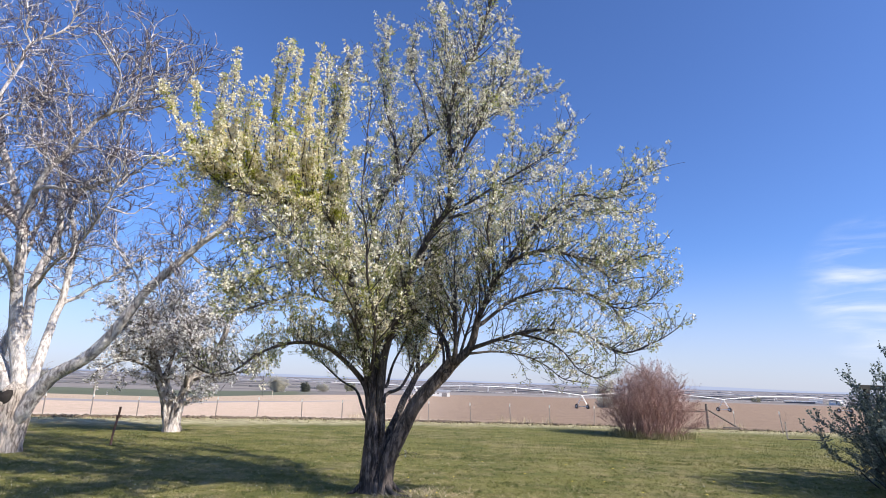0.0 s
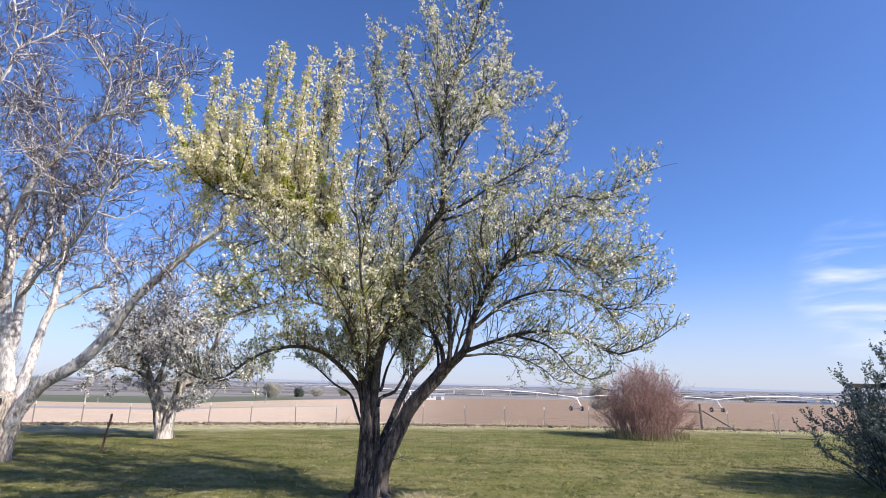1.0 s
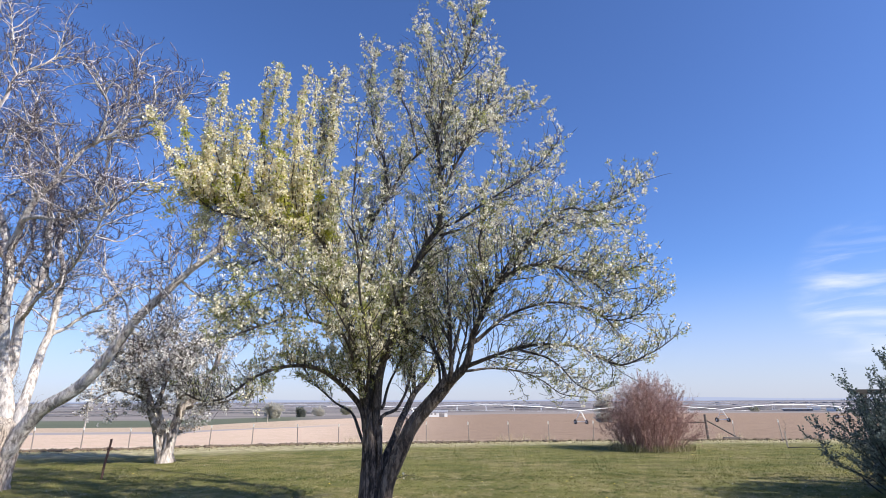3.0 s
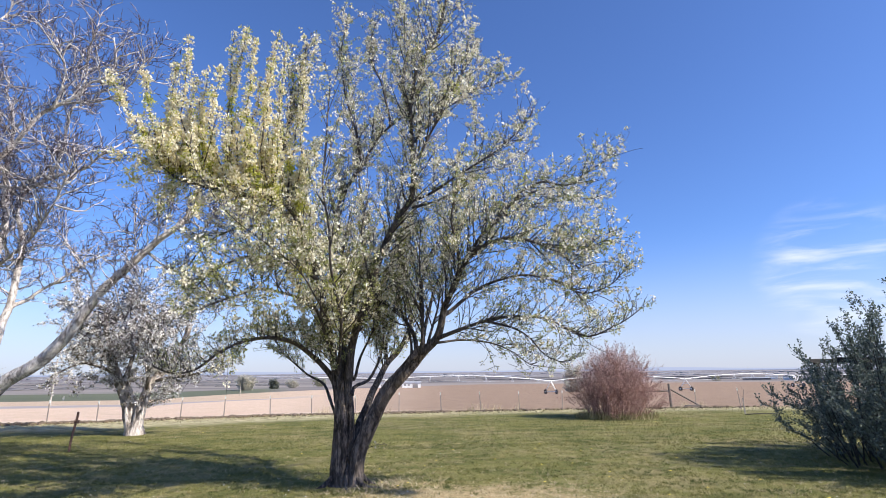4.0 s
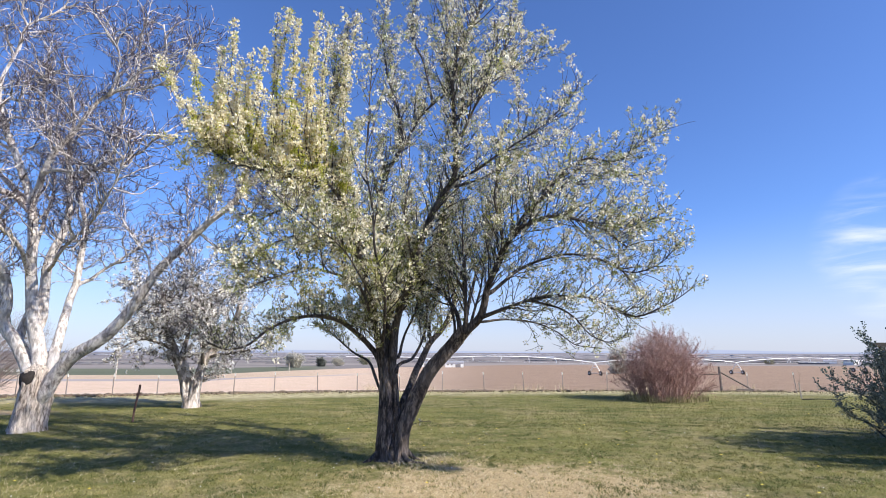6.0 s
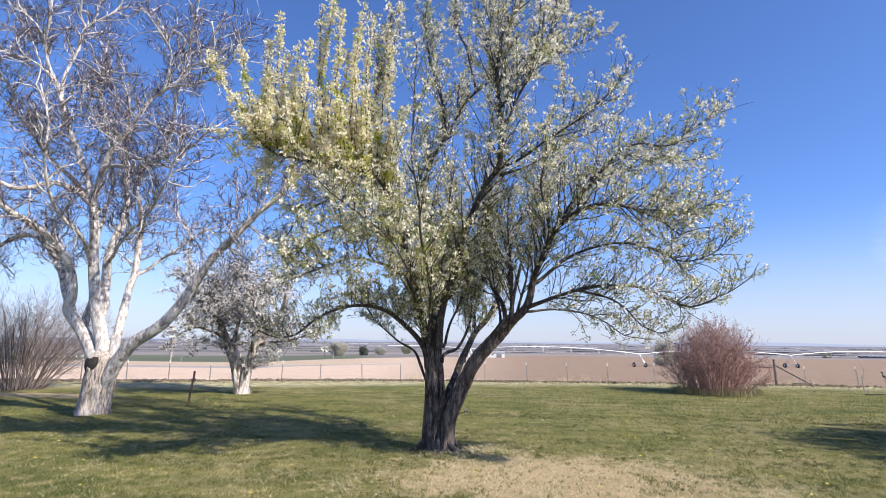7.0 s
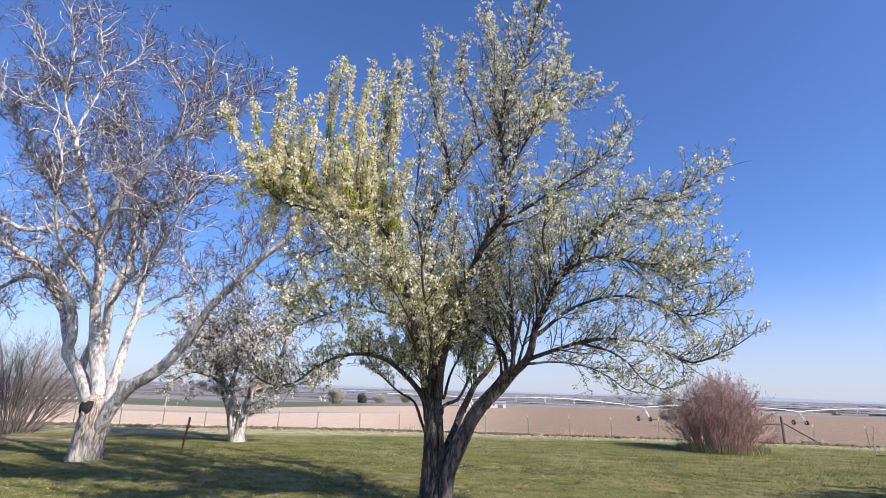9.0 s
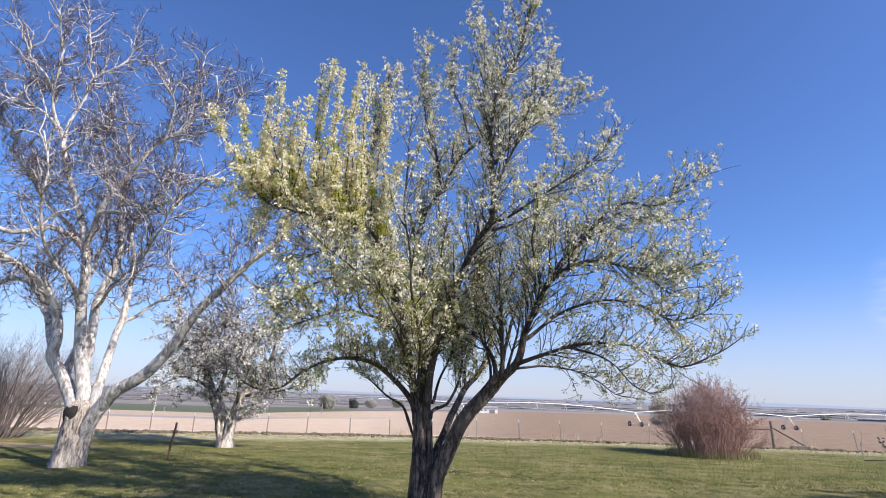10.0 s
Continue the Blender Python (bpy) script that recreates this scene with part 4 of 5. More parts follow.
walnut.limb(0.175, 0.055, (0.2, 0.00, 0.8), (0.15, 0.00, 1.2), (0.08, 0.00, 1.60), (-0.05, 0.00, 2.02), (-0.21, 0.00, 2.55), (-0.31, 0.00, 3.09), (-0.41, 0.00, 3.64), (-0.45, 0.00, 4.20), (-0.59, 0.05, 4.78), (-0.73, 0.05, 5.29), (-1.02, 0.10, 5.82), (-1.28, 0.10, 6.35), (-1.54, 0.10, 6.82), (-1.72, 0.10, 7.21), (-1.86, 0.10, 7.60), (-1.97, 0.10, 8.00), n=28, sides=24, sunk=True, start=0.45)  # centre
walnut.limb(0.14, 0.025, (-0.07, 0.10, 2.02), (-0.11, 0.15, 2.70), (-0.17, 0.20, 3.39), (-0.19, 0.25, 3.75), (-0.13, 0.30, 4.11), (-0.07, 0.40, 4.49), (-0.08, 0.50, 4.96), (-0.19, 0.60, 5.51), (-0.37, 0.70, 6.16), (-0.51, 0.80, 6.67), (-0.52, 0.80, 7.15), (-0.58, 0.90, 7.60), (-0.80, 1.00, 8.23), (-1.00, 1.00, 8.74), n=34, sides=16, start=0.3, sunk=True)  # centre twin
walnut.limb(0.055, 0.013, (-1.97, 0.10, 7.97), (-2.12, 0.10, 8.25), (-2.34, 0.10, 8.58), (-2.42, 0.00, 8.93), (-2.49, 0.00, 9.42), (-2.37, -0.10, 9.93), (-2.40, -0.10, 10.43), (-2.52, -0.20, 11.12), (-2.76, -0.20, 11.91), n=23)  # crown left
walnut.limb(0.05, 0.013, (-1.93, 0.10, 7.97), (-1.99, 0.20, 8.45), (-1.88, 0.20, 8.77), (-1.85, 0.30, 9.15), (-1.76, 0.30, 9.65), (-1.75, 0.40, 9.96), (-1.49, 0.50, 10.21), (-1.18, 0.60, 10.49), (-1.05, 0.70, 10.89), (-1.11, 0.80, 11.59), n=22)  # crown right
walnut.limb(0.03, 0.01, (-1.75, 0.40, 9.96), (-1.97, 0.40, 10.31), (-1.90, 0.30, 10.67), (-2.08, 0.30, 11.29), (-2.31, 0.30, 12.10), n=12)  # crown up
walnut.limb(0.035, 0.01, (-2.48, 0.00, 9.34), (-2.55, -0.30, 9.65), (-2.83, -0.50, 9.97), (-2.99, -0.70, 10.46), (-3.24, -0.90, 10.90), n=11)  # crown far left
walnut.limb(0.025, 0.01, (-2.34, 0.00, 9.17), (-2.94, 0.30, 9.71), (-3.97, 0.60, 10.12), (-4.66, 0.80, 10.41), n=15)  # crown side
walnut.limb(0.09, 0.015, (-0.62, 0.05, 5.14), (-0.47, 0.00, 5.56), (-0.36, -0.10, 5.82), (-0.11, -0.20, 6.21), (0.23, -0.30, 6.53), (0.42, -0.30, 6.74), (0.68, -0.40, 7.06), (1.00, -0.40, 7.49), (1.41, -0.50, 7.64), (1.75, -0.50, 7.85), (1.94, -0.50, 8.14), (2.35, -0.60, 8.24), (2.53, -0.60, 8.65), (2.41, -0.60, 9.25), n=31, sides=14)  # fork
walnut.limb(0.03, 0.01, (1.41, -0.50, 7.64), (1.84, -0.60, 7.62), (2.26, -0.70, 7.58), (2.72, -0.80, 7.72), (3.22, -1.00, 7.95), (3.42, -1.10, 8.45), n=14)  # fork out
walnut.limb(0.03, 0.01, (1.75, -0.50, 7.85), (1.79, -0.40, 8.35), (1.78, -0.40, 8.88), (1.76, -0.30, 9.48), (1.85, -0.30, 10.03), n=12)  # fork up
walnut.limb(0.03, 0.01, (1.27, -0.50, 7.55), (1.44, -0.60, 7.96), (1.46, -0.60, 8.40), (1.33, -0.70, 8.87), (1.14, -0.70, 9.26), (0.95, -0.80, 9.54), n=12)  # fork inner
walnut.limb(0.05, 0.015, (-0.33, -0.10, 5.81), (0.33, -0.50, 5.71), (0.99, -0.80, 5.55), (1.55, -1.10, 5.50), (2.01, -1.30, 5.56), (2.39, -1.50, 5.60), (2.89, -1.70, 5.64), (3.18, -1.80, 5.85), (3.65, -2.00, 5.90), n=25)  # low right
walnut.limb(0.045, 0.015, (0.30, 0.40, 5.89), (0.70, 0.40, 6.18), (0.95, 0.40, 6.63), (1.03, 0.40, 7.32), (0.96, 0.50, 7.92), (1.10, 0.50, 8.39), (0.78, 0.60, 9.28), n=21)  # right rise
walnut.limb(0.13, 0.04, (0.33, 0.02, 0.85), (0.35, 0.05, 1.2), (0.34, 0.08, 1.52), (0.31, 0.20, 1.89), (0.24, 0.40, 2.44), (0.16, 0.60, 2.88), (0.19, 0.70, 3.32), (0.15, 0.80, 3.91), (0.10, 0.90, 4.38), (0.02, 1.00, 4.78), (-0.09, 1.00, 5.16), (-0.22, 1.00, 5.55), (-0.13, 1.00, 6.02), (0.04, 1.10, 6.53), n=26, sides=18, start=0.42, sunk=True)  # third
walnut.limb(0.05, 0.015, (0.23, 0.70, 3.24), (0.38, 0.90, 3.41), (0.59, 1.00, 3.65), (0.89, 1.10, 3.89), (1.12, 1.20, 4.13), (1.35, 1.30, 4.37), (1.83, 1.40, 4.62), n=12)  # third side
walnut.limb(0.085, 0.035, (-0.63, 0.00, 4.91), (-0.87, -0.10, 5.17), (-1.02, -0.30, 5.26), (-1.23, -0.50, 5.32), (-1.33, -0.70, 5.22), (-1.49, -0.90, 5.07), (-1.73, -1.10, 5.04), (-1.92, -1.30, 5.18), (-2.30, -1.50, 5.30), n=14, sides=12)  # left far
walnut.limb(0.07, 0.015, (-0.80, 0.10, 5.16), (-1.51, 0.30, 5.67), (-1.96, 0.40, 6.02), (-2.52, 0.50, 6.46), (-3.03, 0.60, 6.98), (-3.34, 0.70, 7.28), (-3.95, 0.80, 7.84), (-4.23, 0.90, 8.06), (-4.13, 0.90, 8.31), (-4.31, 1.00, 8.63), (-4.79, 1.10, 8.96), (-5.39, 1.20, 9.48), (-6.30, 1.40, 10.47), n=44, sides=12)  # left mid
walnut.limb(0.04, 0.02, (-1.32, 0.10, 6.40), (-2.07, 0.20, 6.80), (-2.70, 0.40, 7.08), (-3.60, 0.70, 7.56), n=14)  # left link
walnut.limb(0.02, 0.008, (-4.15, 0.90, 8.35), (-3.91, 0.80, 8.60), (-3.57, 0.70, 8.70), (-3.57, 0.70, 9.21), n=7)  # left hook
walnut.limb(0.035, 0.01, (-2.10, 0.10, 8.21), (-2.21, -0.20, 8.41), (-2.37, -0.40, 8.55), (-2.72, -0.70, 8.58), (-3.02, -1.00, 8.70), (-3.27, -1.20, 8.82), n=10)  # left high
walnut.limb(0.03, 0.01, (-1.84, 0.10, 7.57), (-1.49, -0.10, 7.65), (-1.05, -0.30, 7.54), (-0.91, -0.40, 7.86), (-0.55, -0.60, 7.90), (0.13, -0.90, 7.86), (0.62, -1.10, 7.95), n=16)  # curl
walnut.limb(0.02, 0.008, (-1.03, -0.30, 7.52), (-0.73, -0.50, 6.99), (-0.03, -0.80, 6.83), (0.66, -1.00, 6.54), n=12)  # curl low
walnut.limb(0.18, 0.05, (0.16, 0.00, 0.42), (0.35, -0.05, 0.80), (0.59, -0.10, 1.18), (0.90, -0.20, 1.51), (1.19, -0.25, 1.70), (1.51, -0.30, 1.87), (1.78, -0.30, 2.09), (2.06, -0.30, 2.41), (2.24, -0.30, 2.67), (2.47, -0.30, 3.06), (2.77, -0.30, 3.51), (3.08, -0.30, 3.84), (3.46, -0.30, 4.24), (3.78, -0.30, 4.57), (4.10, -0.30, 4.83), (4.35, -0.30, 5.10), (4.60, -0.30, 5.43), (4.80, -0.30, 5.66), n=14, sides=20, sunk=True, start=0.55)  # lean
walnut.limb(0.03, 0.01, (2.65, -0.30, 3.32), (3.04, -0.60, 3.15), (3.33, -0.80, 2.94), (3.53, -0.90, 2.99), (3.82, -1.00, 3.22), (3.86, -1.00, 3.71), n=11)  # lean low
walnut.limb(0.028, 0.01, (3.52, -0.30, 4.30), (3.75, 0.00, 4.09), (4.02, 0.20, 3.93), (4.45, 0.40, 3.62), (4.85, 0.60, 3.17), n=11)  # lean drop
walnut.limb(0.026, 0.01, (4.60, -0.30, 5.40), (5.07, -0.50, 5.44), (5.48, -0.70, 5.18), (5.74, -0.80, 4.93), (6.15, -1.00, 5.05), n=10)  # lean arch
walnut.limb(0.022, 0.008, (4.41, -0.30, 5.16), (4.65, 0.00, 5.05), (4.99, 0.20, 5.06), (5.35, 0.40, 5.18), n=7)  # lean tip
walnut.limb(0.022, 0.008, (4.29, -0.30, 5.03), (4.76, -0.60, 4.74), (5.05, -0.80, 4.30), (5.51, -1.00, 4.00), n=10)  # lean back
walnut.limb(0.022, 0.008, (3.21, -0.30, 3.95), (3.10, 0.10, 4.53), (2.90, 0.30, 5.08), (2.95, 0.40, 5.61), n=10)  # lean rise
walnut.limb(0.02, 0.008, (3.71, -0.30, 4.50), (3.90, -0.60, 4.82), (3.87, -0.70, 5.12), (4.02, -0.80, 5.48), n=7)  # lean rise high
walnut.limb(0.026, 0.01, (2.59, -0.30, 3.25), (2.25, 0.00, 3.83), (1.81, 0.20, 4.22), (1.31, 0.40, 4.77), n=12)  # lean inner
walnut.limb(0.06, 0.015, (-0.44, 0.05, 3.92), (-0.91, 0.80, 4.82), (-1.39, 1.60, 5.99), (-2.07, 2.10, 7.37), (-2.71, 2.40, 8.79), (-2.97, 2.60, 10.04), (-3.01, 2.70, 11.17), n=46)  # back
walnut.limb(0.06, 0.015, (-0.38, 0.00, 3.36), (-0.16, -0.70, 3.92), (-0.15, -1.30, 4.24), (-0.11, -1.80, 4.68), (0.04, -2.20, 5.29), (0.19, -2.40, 6.00), (0.10, -2.60, 6.71), n=25)  # front
walnut.limb(0.045, 0.012, (-0.07, 0.10, 3.51), (0.85, -0.70, 3.91), (1.76, -1.30, 4.28), (2.35, -1.70, 4.79), (2.73, -2.00, 5.29), (2.98, -2.20, 5.81), n=25)  # front right
# dark lump set on the trunk in place of the limbs' shadow
bm = bmesh.new()
bmesh.ops.create_icosphere(bm, subdivisions=3, radius=1.0)
for v in bm.verts:
    worn = 1 + 0.3 * noise.noise(v.co * 1.5)
    at_x = 0.1 + (v.co.x * 0.18 + 0.05 * v.co.z) * worn
    v.co = Vector((at_x, -math.sqrt(0.32 ** 2 - min(0.25, abs(at_x - 0.12)) ** 2) + 0.07 * v.co.y, 1.12 + v.co.z * 0.16 * worn))
part("shade_patch", bm, CROTCH_SHADE, walnut.base, "dark patch that stands for the shade in the crotch")
walnut.finish(2, 0.56)

cherry = Tree("white_blossom_tree", -8.15, 17.05, "small gnarled tree covered with white blossom, with peeling pale bark", "tree", 37, CHERRY_BARK, CHERRY_TWIG, CHERRY_LIMB)
cherry.settings.update(n=26, start=0.2, reach=1.2, up=0.35)
cherry.shoot = dict(spread=0.9, wiggle=0.16, points=6, forward=0.6)
cherry.fine = dict(per=7.0, reach=0.35, up=0.3, split=2.2)
cherry.limb(0.25, 0.15, (-0.02, 0.00, -0.18), (-0.02, 0.00, -0.04), (-0.06, 0.00, 0.22), (-0.15, 0.00, 0.50), (-0.23, 0.00, 0.82), (-0.34, -0.03, 1.14), (-0.53, -0.10, 1.54), n=0, sides=26, flare=0.08, rough=0.3)  # trunk
cherry.limb(0.17, 0.05, (-0.15, 0.00, 0.43), (-0.23, 0.00, 0.79), (-0.34, -0.02, 1.11), (-0.53, -0.10, 1.54), (-0.71, -0.20, 2.08), (-0.86, -0.40, 2.79), (-1.00, -0.50, 3.51))  # left
cherry.limb(0.2, 0.08, (0.03, -0.04, -0.18), (0.03, -0.04, 0.05), (0.09, -0.06, 0.39), (0.13, -0.02, 0.83), (0.17, 0.10, 1.22), (0.29, 0.20, 1.55), (0.60, 0.30, 1.92), (0.91, 0.40, 2.48), (1.11, 0.50, 3.24))  # right
cherry.limb(0.09, 0.03, (-0.46, -0.10, 1.39), (-0.49, 0.30, 2.09), (-0.45, 0.50, 2.85), (-0.45, 0.60, 3.63), (-0.40, 0.60, 4.22))  # mid
cherry.limb(0.06, 0.02, (-0.58, -0.10, 1.63), (-0.83, -0.50, 1.92), (-1.23, -0.80, 2.06), (-1.57, -1.00, 1.91), (-1.79, -1.20, 1.70), n=18, reach=0.7, up=0.6)  # ll
cherry.limb(0.06, 0.02, (-0.72, -0.20, 2.17), (-1.63, 0.30, 2.74), (-2.25, 0.60, 3.24), (-2.53, 0.80, 3.86))  # l2
cherry.limb(0.06, 0.02, (0.34, 0.20, 1.55), (1.12, -0.20, 1.64), (1.88, -0.50, 1.74), (2.39, -0.70, 1.91), n=16, reach=0.7, up=0.9)  # r2
cherry.limb(0.06, 0.02, (0.18, 0.10, 1.18), (0.47, -0.50, 2.08), (0.88, -0.90, 2.76), (1.01, -1.10, 3.44))  # r3
cherry.limb(0.06, 0.02, (0.08, 0.10, 1.00), (-0.22, 0.80, 1.92), (-0.98, 1.20, 2.70), (-1.51, 1.30, 3.51))  # b
cherry.finish(1, 0.6)
rng = cherry.rng
part("blossom", leaf_mesh("blossom", leaves_of(rng, cherry.stems + cherry.twigs, 64, 0.046, off=0.035, bunch=9), CHERRY_BLOSSOM, 0.85), None, cherry.base, "white blossom", "stuff")
part("foliage", leaf_mesh("foliage", leaves_of(rng, cherry.stems + cherry.twigs, 24, 0.06, off=0.03, bunch=3), BRONZE_LEAF), None, cherry.base, "dark young bronze leaves", "stuff")


# ---- bushes ----
def bush(name, x, y, label, seed, stems, height, spread, foot, stem_mat, r0=0.012, split=5, second=0.5, leaf=None, wiggle=0.08, low=0.2, cone=0.0, splay=0.55):
    rng = np.random.default_rng(seed)
    base = thing(name, x, y, float(land(x, y)), label, "bush")
    mains = []
    for k in range(stems):
        a, q = rng.uniform(0, 2 * np.pi), math.sqrt(rng.uniform(0, 1))
        foot_at = np.array([math.cos(a) * q * foot, math.sin(a) * q * foot, -0.03])
        tip_r = spread * q * rng.uniform(0.75, 1.1)
        top = height * math.sqrt(max(0.06, 1 - (tip_r / (spread * 1.12)) ** 2)) * rng.uniform(0.75, 1.03)
        if cone:
            top = height * max(0.12, 1 - (tip_r / (spread * 1.11)) ** cone) * rng.uniform(0.8, 1.03)
        tip = np.array([math.cos(a) * tip_r, math.sin(a) * tip_r, top])
        mid = (foot_at + tip) / 2 + np.array([0, 0, top * 0.16]) + rng.normal(0, 0.06, 3)
        path = spline([foot_at, mid, tip], height / 9)
        path[1:] += rng.normal(0, 0.02, path[1:].shape)
        mains.append((path, np.linspace(r0 * rng.uniform(0.7, 1.3), r0 * 0.3, len(path))))
    sub = []
    for p, r in mains:
        sub += shoots(rng, p, r, split, low, second, 0.8, spread=splay, wiggle=wiggle, points=5)
    fine = []
    for p, r in sub:
        fine += shoots(rng, p, r, 4, 0.2, second * 0.45, 0.6, spread=0.7, wiggle=wiggle, points=4)
    t = Tubes()
    for p, r in mains:
        t.add(p, r, 5)
    part("stemwork", t.mesh("stemwork", stem_mat), None, base, kind="stuff")
    t = Tubes()
    for p, r in sub + fine:
        t.add(p, r, 3)
    part("twigwork", t.mesh("twigwork", stem_mat), None, base, kind="stuff")
    if leaf:
        mat, per, size, called = leaf
        part(called, leaf_mesh(called, leaves_of(rng, sub + fine + [m for m in mains], per, size, start=0.2, off=0.02), mat, 0.6), None, base, kind="stuff")
    return base


bush("red_twig_bush", 7.6, 20.5, "round bush of dense upright reddish twigs with small buds", 5, 240, 2.4, 1.75, 0.95, RED_STEM, 0.011, 8, 0.6, (BUD, 13, 0.035, "bud_growth"), splay=0.9, cone=2.6)
bush("bare_bush", -15.9, 16.9, "large vase-shaped bare bush of grey-brown stems", 6, 120, 3.2, 3.1, 0.75, GREY_STEM, 0.016, 11, 0.9, wiggle=0.2, splay=1.0)
# out of view; added only to cast shade on the next shrub
bush("dark_shrub", 13.0, 8.3, "unseen tall dark green shrub, added to shade the one beside it", 15, 130, 4.4, 2.6, 2.0, DARK_TIMBER, 0.014, 5, 0.6, (DARK_LEAF, 27, 0.07, "foliage"), low=0.04)
bush("dark_shrub", 10.1, 9.35, "large dense dark green shrub in its own shade", 8, 300, 3.3, 3.2, 2.4, DARK_TIMBER, 0.012, 4, 0.52, (DARK_LEAF, 62, 0.052, "foliage"), low=0.04, cone=2.3)


# ---- lawn and margin ----
GRASS = leafy("grass_blades", [(0.0, (0.08, 0.085, 0.02)), (0.45, (0.19, 0.192, 0.048)), (0.8, (0.3, 0.282, 0.085)), (1.0, (0.44, 0.39, 0.19))], 0.35, 0.6, 0.8)
STRAW = leafy("dry_blades", [(0.0, (0.38, 0.29, 0.16)), (0.5, (0.66, 0.53, 0.33)), (1.0, (0.82, 0.72, 0.5))], 0.2, 0.7)
WEED = leafy("weed_blades", [(0.0, (0.14, 0.13, 0.05)), (0.6, (0.34, 0.31, 0.14)), (1.0, (0.5, 0.43, 0.27))], 0.3, 0.7)
PETAL_YELLOW = leafy("yellow_petals", [(0.0, (0.7, 0.5, 0.02)), (1.0, (0.85, 0.7, 0.1))], 0.2)
PETAL_WHITE = leafy("pale_petals", [(0.0, (0.6, 0.58, 0.5)), (1.0, (0.8, 0.8, 0.75))], 0.2)


def blades(name, rng, x, y, height, width, material, label, lean=0.5):
    n = len(x)
    h = height * rng.uniform(0.5, 1.3, n)
    a = rng.uniform(0, 2 * np.pi, n)
    d = np.stack([np.cos(a), np.sin(a), np.zeros(n)], 1) * (width * rng.uniform(0.6, 1.3, n))[:, None] * 0.5
    base = np.stack([x, y, land(x, y) - 0.004], 1)
    tip = base + np.stack([rng.normal(0, lean, n) * h, rng.normal(0, lean, n) * h, h], 1)
    v = np.stack([base - d, base + d, tip], 1).reshape(-1, 3)
    ob = new(name, mesh_of(name, v, np.arange(len(v)).reshape(-1, 3), material))
    return tagged(ob, label, "grass", kind="stuff")


def dry_at(x, y):
    """How worn the lawn is: bare straw in front of the fruit tree, thin elsewhere."""
    d = np.hypot((x - 0.8) * 0.37, (y - 7.2) * 0.55)
    ripple = 0.5 + 0.17 * np.sin(x * 2.1 + y) + 0.17 * np.sin(y * 2.7 - x * 1.3) + 0.16 * np.sin(x * 6.3 + 1.7 * np.sin(y * 4.1))
    return np.clip(1.3 + 1.1 * (ripple - 0.5) - d, 0.12 + 0.22 * ripple, 0.8)


def lawn_grass():
    rng = np.random.default_rng(3)
    n, tuft = 15000, 16
    y = np.repeat(5.0 * (14.0 / 5.0) ** rng.uniform(0, 1, n), tuft)
    x = y * np.repeat(rng.uniform(-1.12, 1.02, n), tuft)
    wide = np.repeat(rng.uniform(0.015, 0.06, n), tuft)
    x, y = x + rng.normal(0, 1, n * tuft) * wide, y + rng.normal(0, 1, n * tuft) * wide
    keep = np.hypot(x + 1.03, y - 9.0) > 0.33
    x, y = x[keep], y[keep]
    dry = np.repeat(rng.uniform(0, 1, n), tuft)[keep] * 0.8 + rng.uniform(0, 0.3, len(x)) < dry_at(x, y)
    thin = rng.uniform(0, 1, len(x)) < 0.75
    blades("grass", rng, x[~dry], y[~dry], 0.034, 0.009, GRASS, "short mown green grass blades")
    blades("dry_grass", rng, x[dry & thin], y[dry & thin], 0.03, 0.008, STRAW, "short dry straw-coloured grass", 0.8)
    n = 120000
    y = 13.0 * (26.0 / 13.0) ** rng.uniform(0, 1, n)
    x = y * rng.uniform(-1.12, 0.9, n)
    keep = y < fence_y(x) - 2.0 - 1.6 * rng.uniform(0, 1, n) - np.clip((1 - x) * 0.24, 0, 2.4)
    keep &= ~((x < -10.8) & (np.abs(y - PATH_Y) < 0.7))
    x, y = x[keep], y[keep]
    blades("grass", rng, x, y, 0.035, 0.016, GRASS, "short green grass farther across the lawn")
    n = 7000
    x = rng.uniform(-24, 18, n)
    y = fence_y(x) + rng.normal(-0.7, 0.7, n)
    blades("weeds", rng, x, y, 0.08, 0.022, WEED, "rough pale weeds along the fence", 0.5)
    # tall dry tussocks at the foot of the fence
    cx = rng.uniform(-4, 14, 11)
    x = np.repeat(cx, 50) + rng.normal(0, 0.14, 11 * 50)
    y = fence_y(x) + 0.5 + rng.normal(0, 0.12, len(x))
    blades("tussock", rng, x, y, 0.34, 0.014, STRAW, "dry straw tussocks at the fence", 0.35)
    # grass left unmown round the red bush
    a = rng.uniform(0, 2 * np.pi, 2600)
    q = rng.uniform(0.7, 1.5, 2600)
    blades("long_grass", rng, 7.6 + q * np.cos(a), 20.5 + q * np.sin(a) * 0.9, 0.24, 0.022, WEED, "long grass round the foot of the red bush", 0.35)


def flowers(name, material, count, seed, size, label):
    rng = np.random.default_rng(seed)
    y = 5.5 * 3.6 ** rng.uniform(0, 1, count)
    x = y * rng.uniform(-1.0, 0.95, count)
    c = np.stack([x, y, land(x, y) + 0.045], 1)
    v, f = [], []
    ang = np.linspace(0, 2 * np.pi, 6, endpoint=False)
    for k in range(count):
        s = size * rng.uniform(0.6, 1.2)
        o = len(v)
        v += [c[k] + (0, 0, 0.012)] + [c[k] + (s * math.cos(t), s * math.sin(t), 0) for t in ang]
        f += [(o, o + 1 + i, o + 1 + (i + 1) % 6) for i in range(6)]
    tagged(new(name, mesh_of(name, np.array(v), np.array(f), material)), label, "flowers", kind="stuff")


lawn_grass()
flowers("dandelion_flowers", PETAL_YELLOW, 90, 4, 0.02, "small yellow dandelion flowers in the lawn")
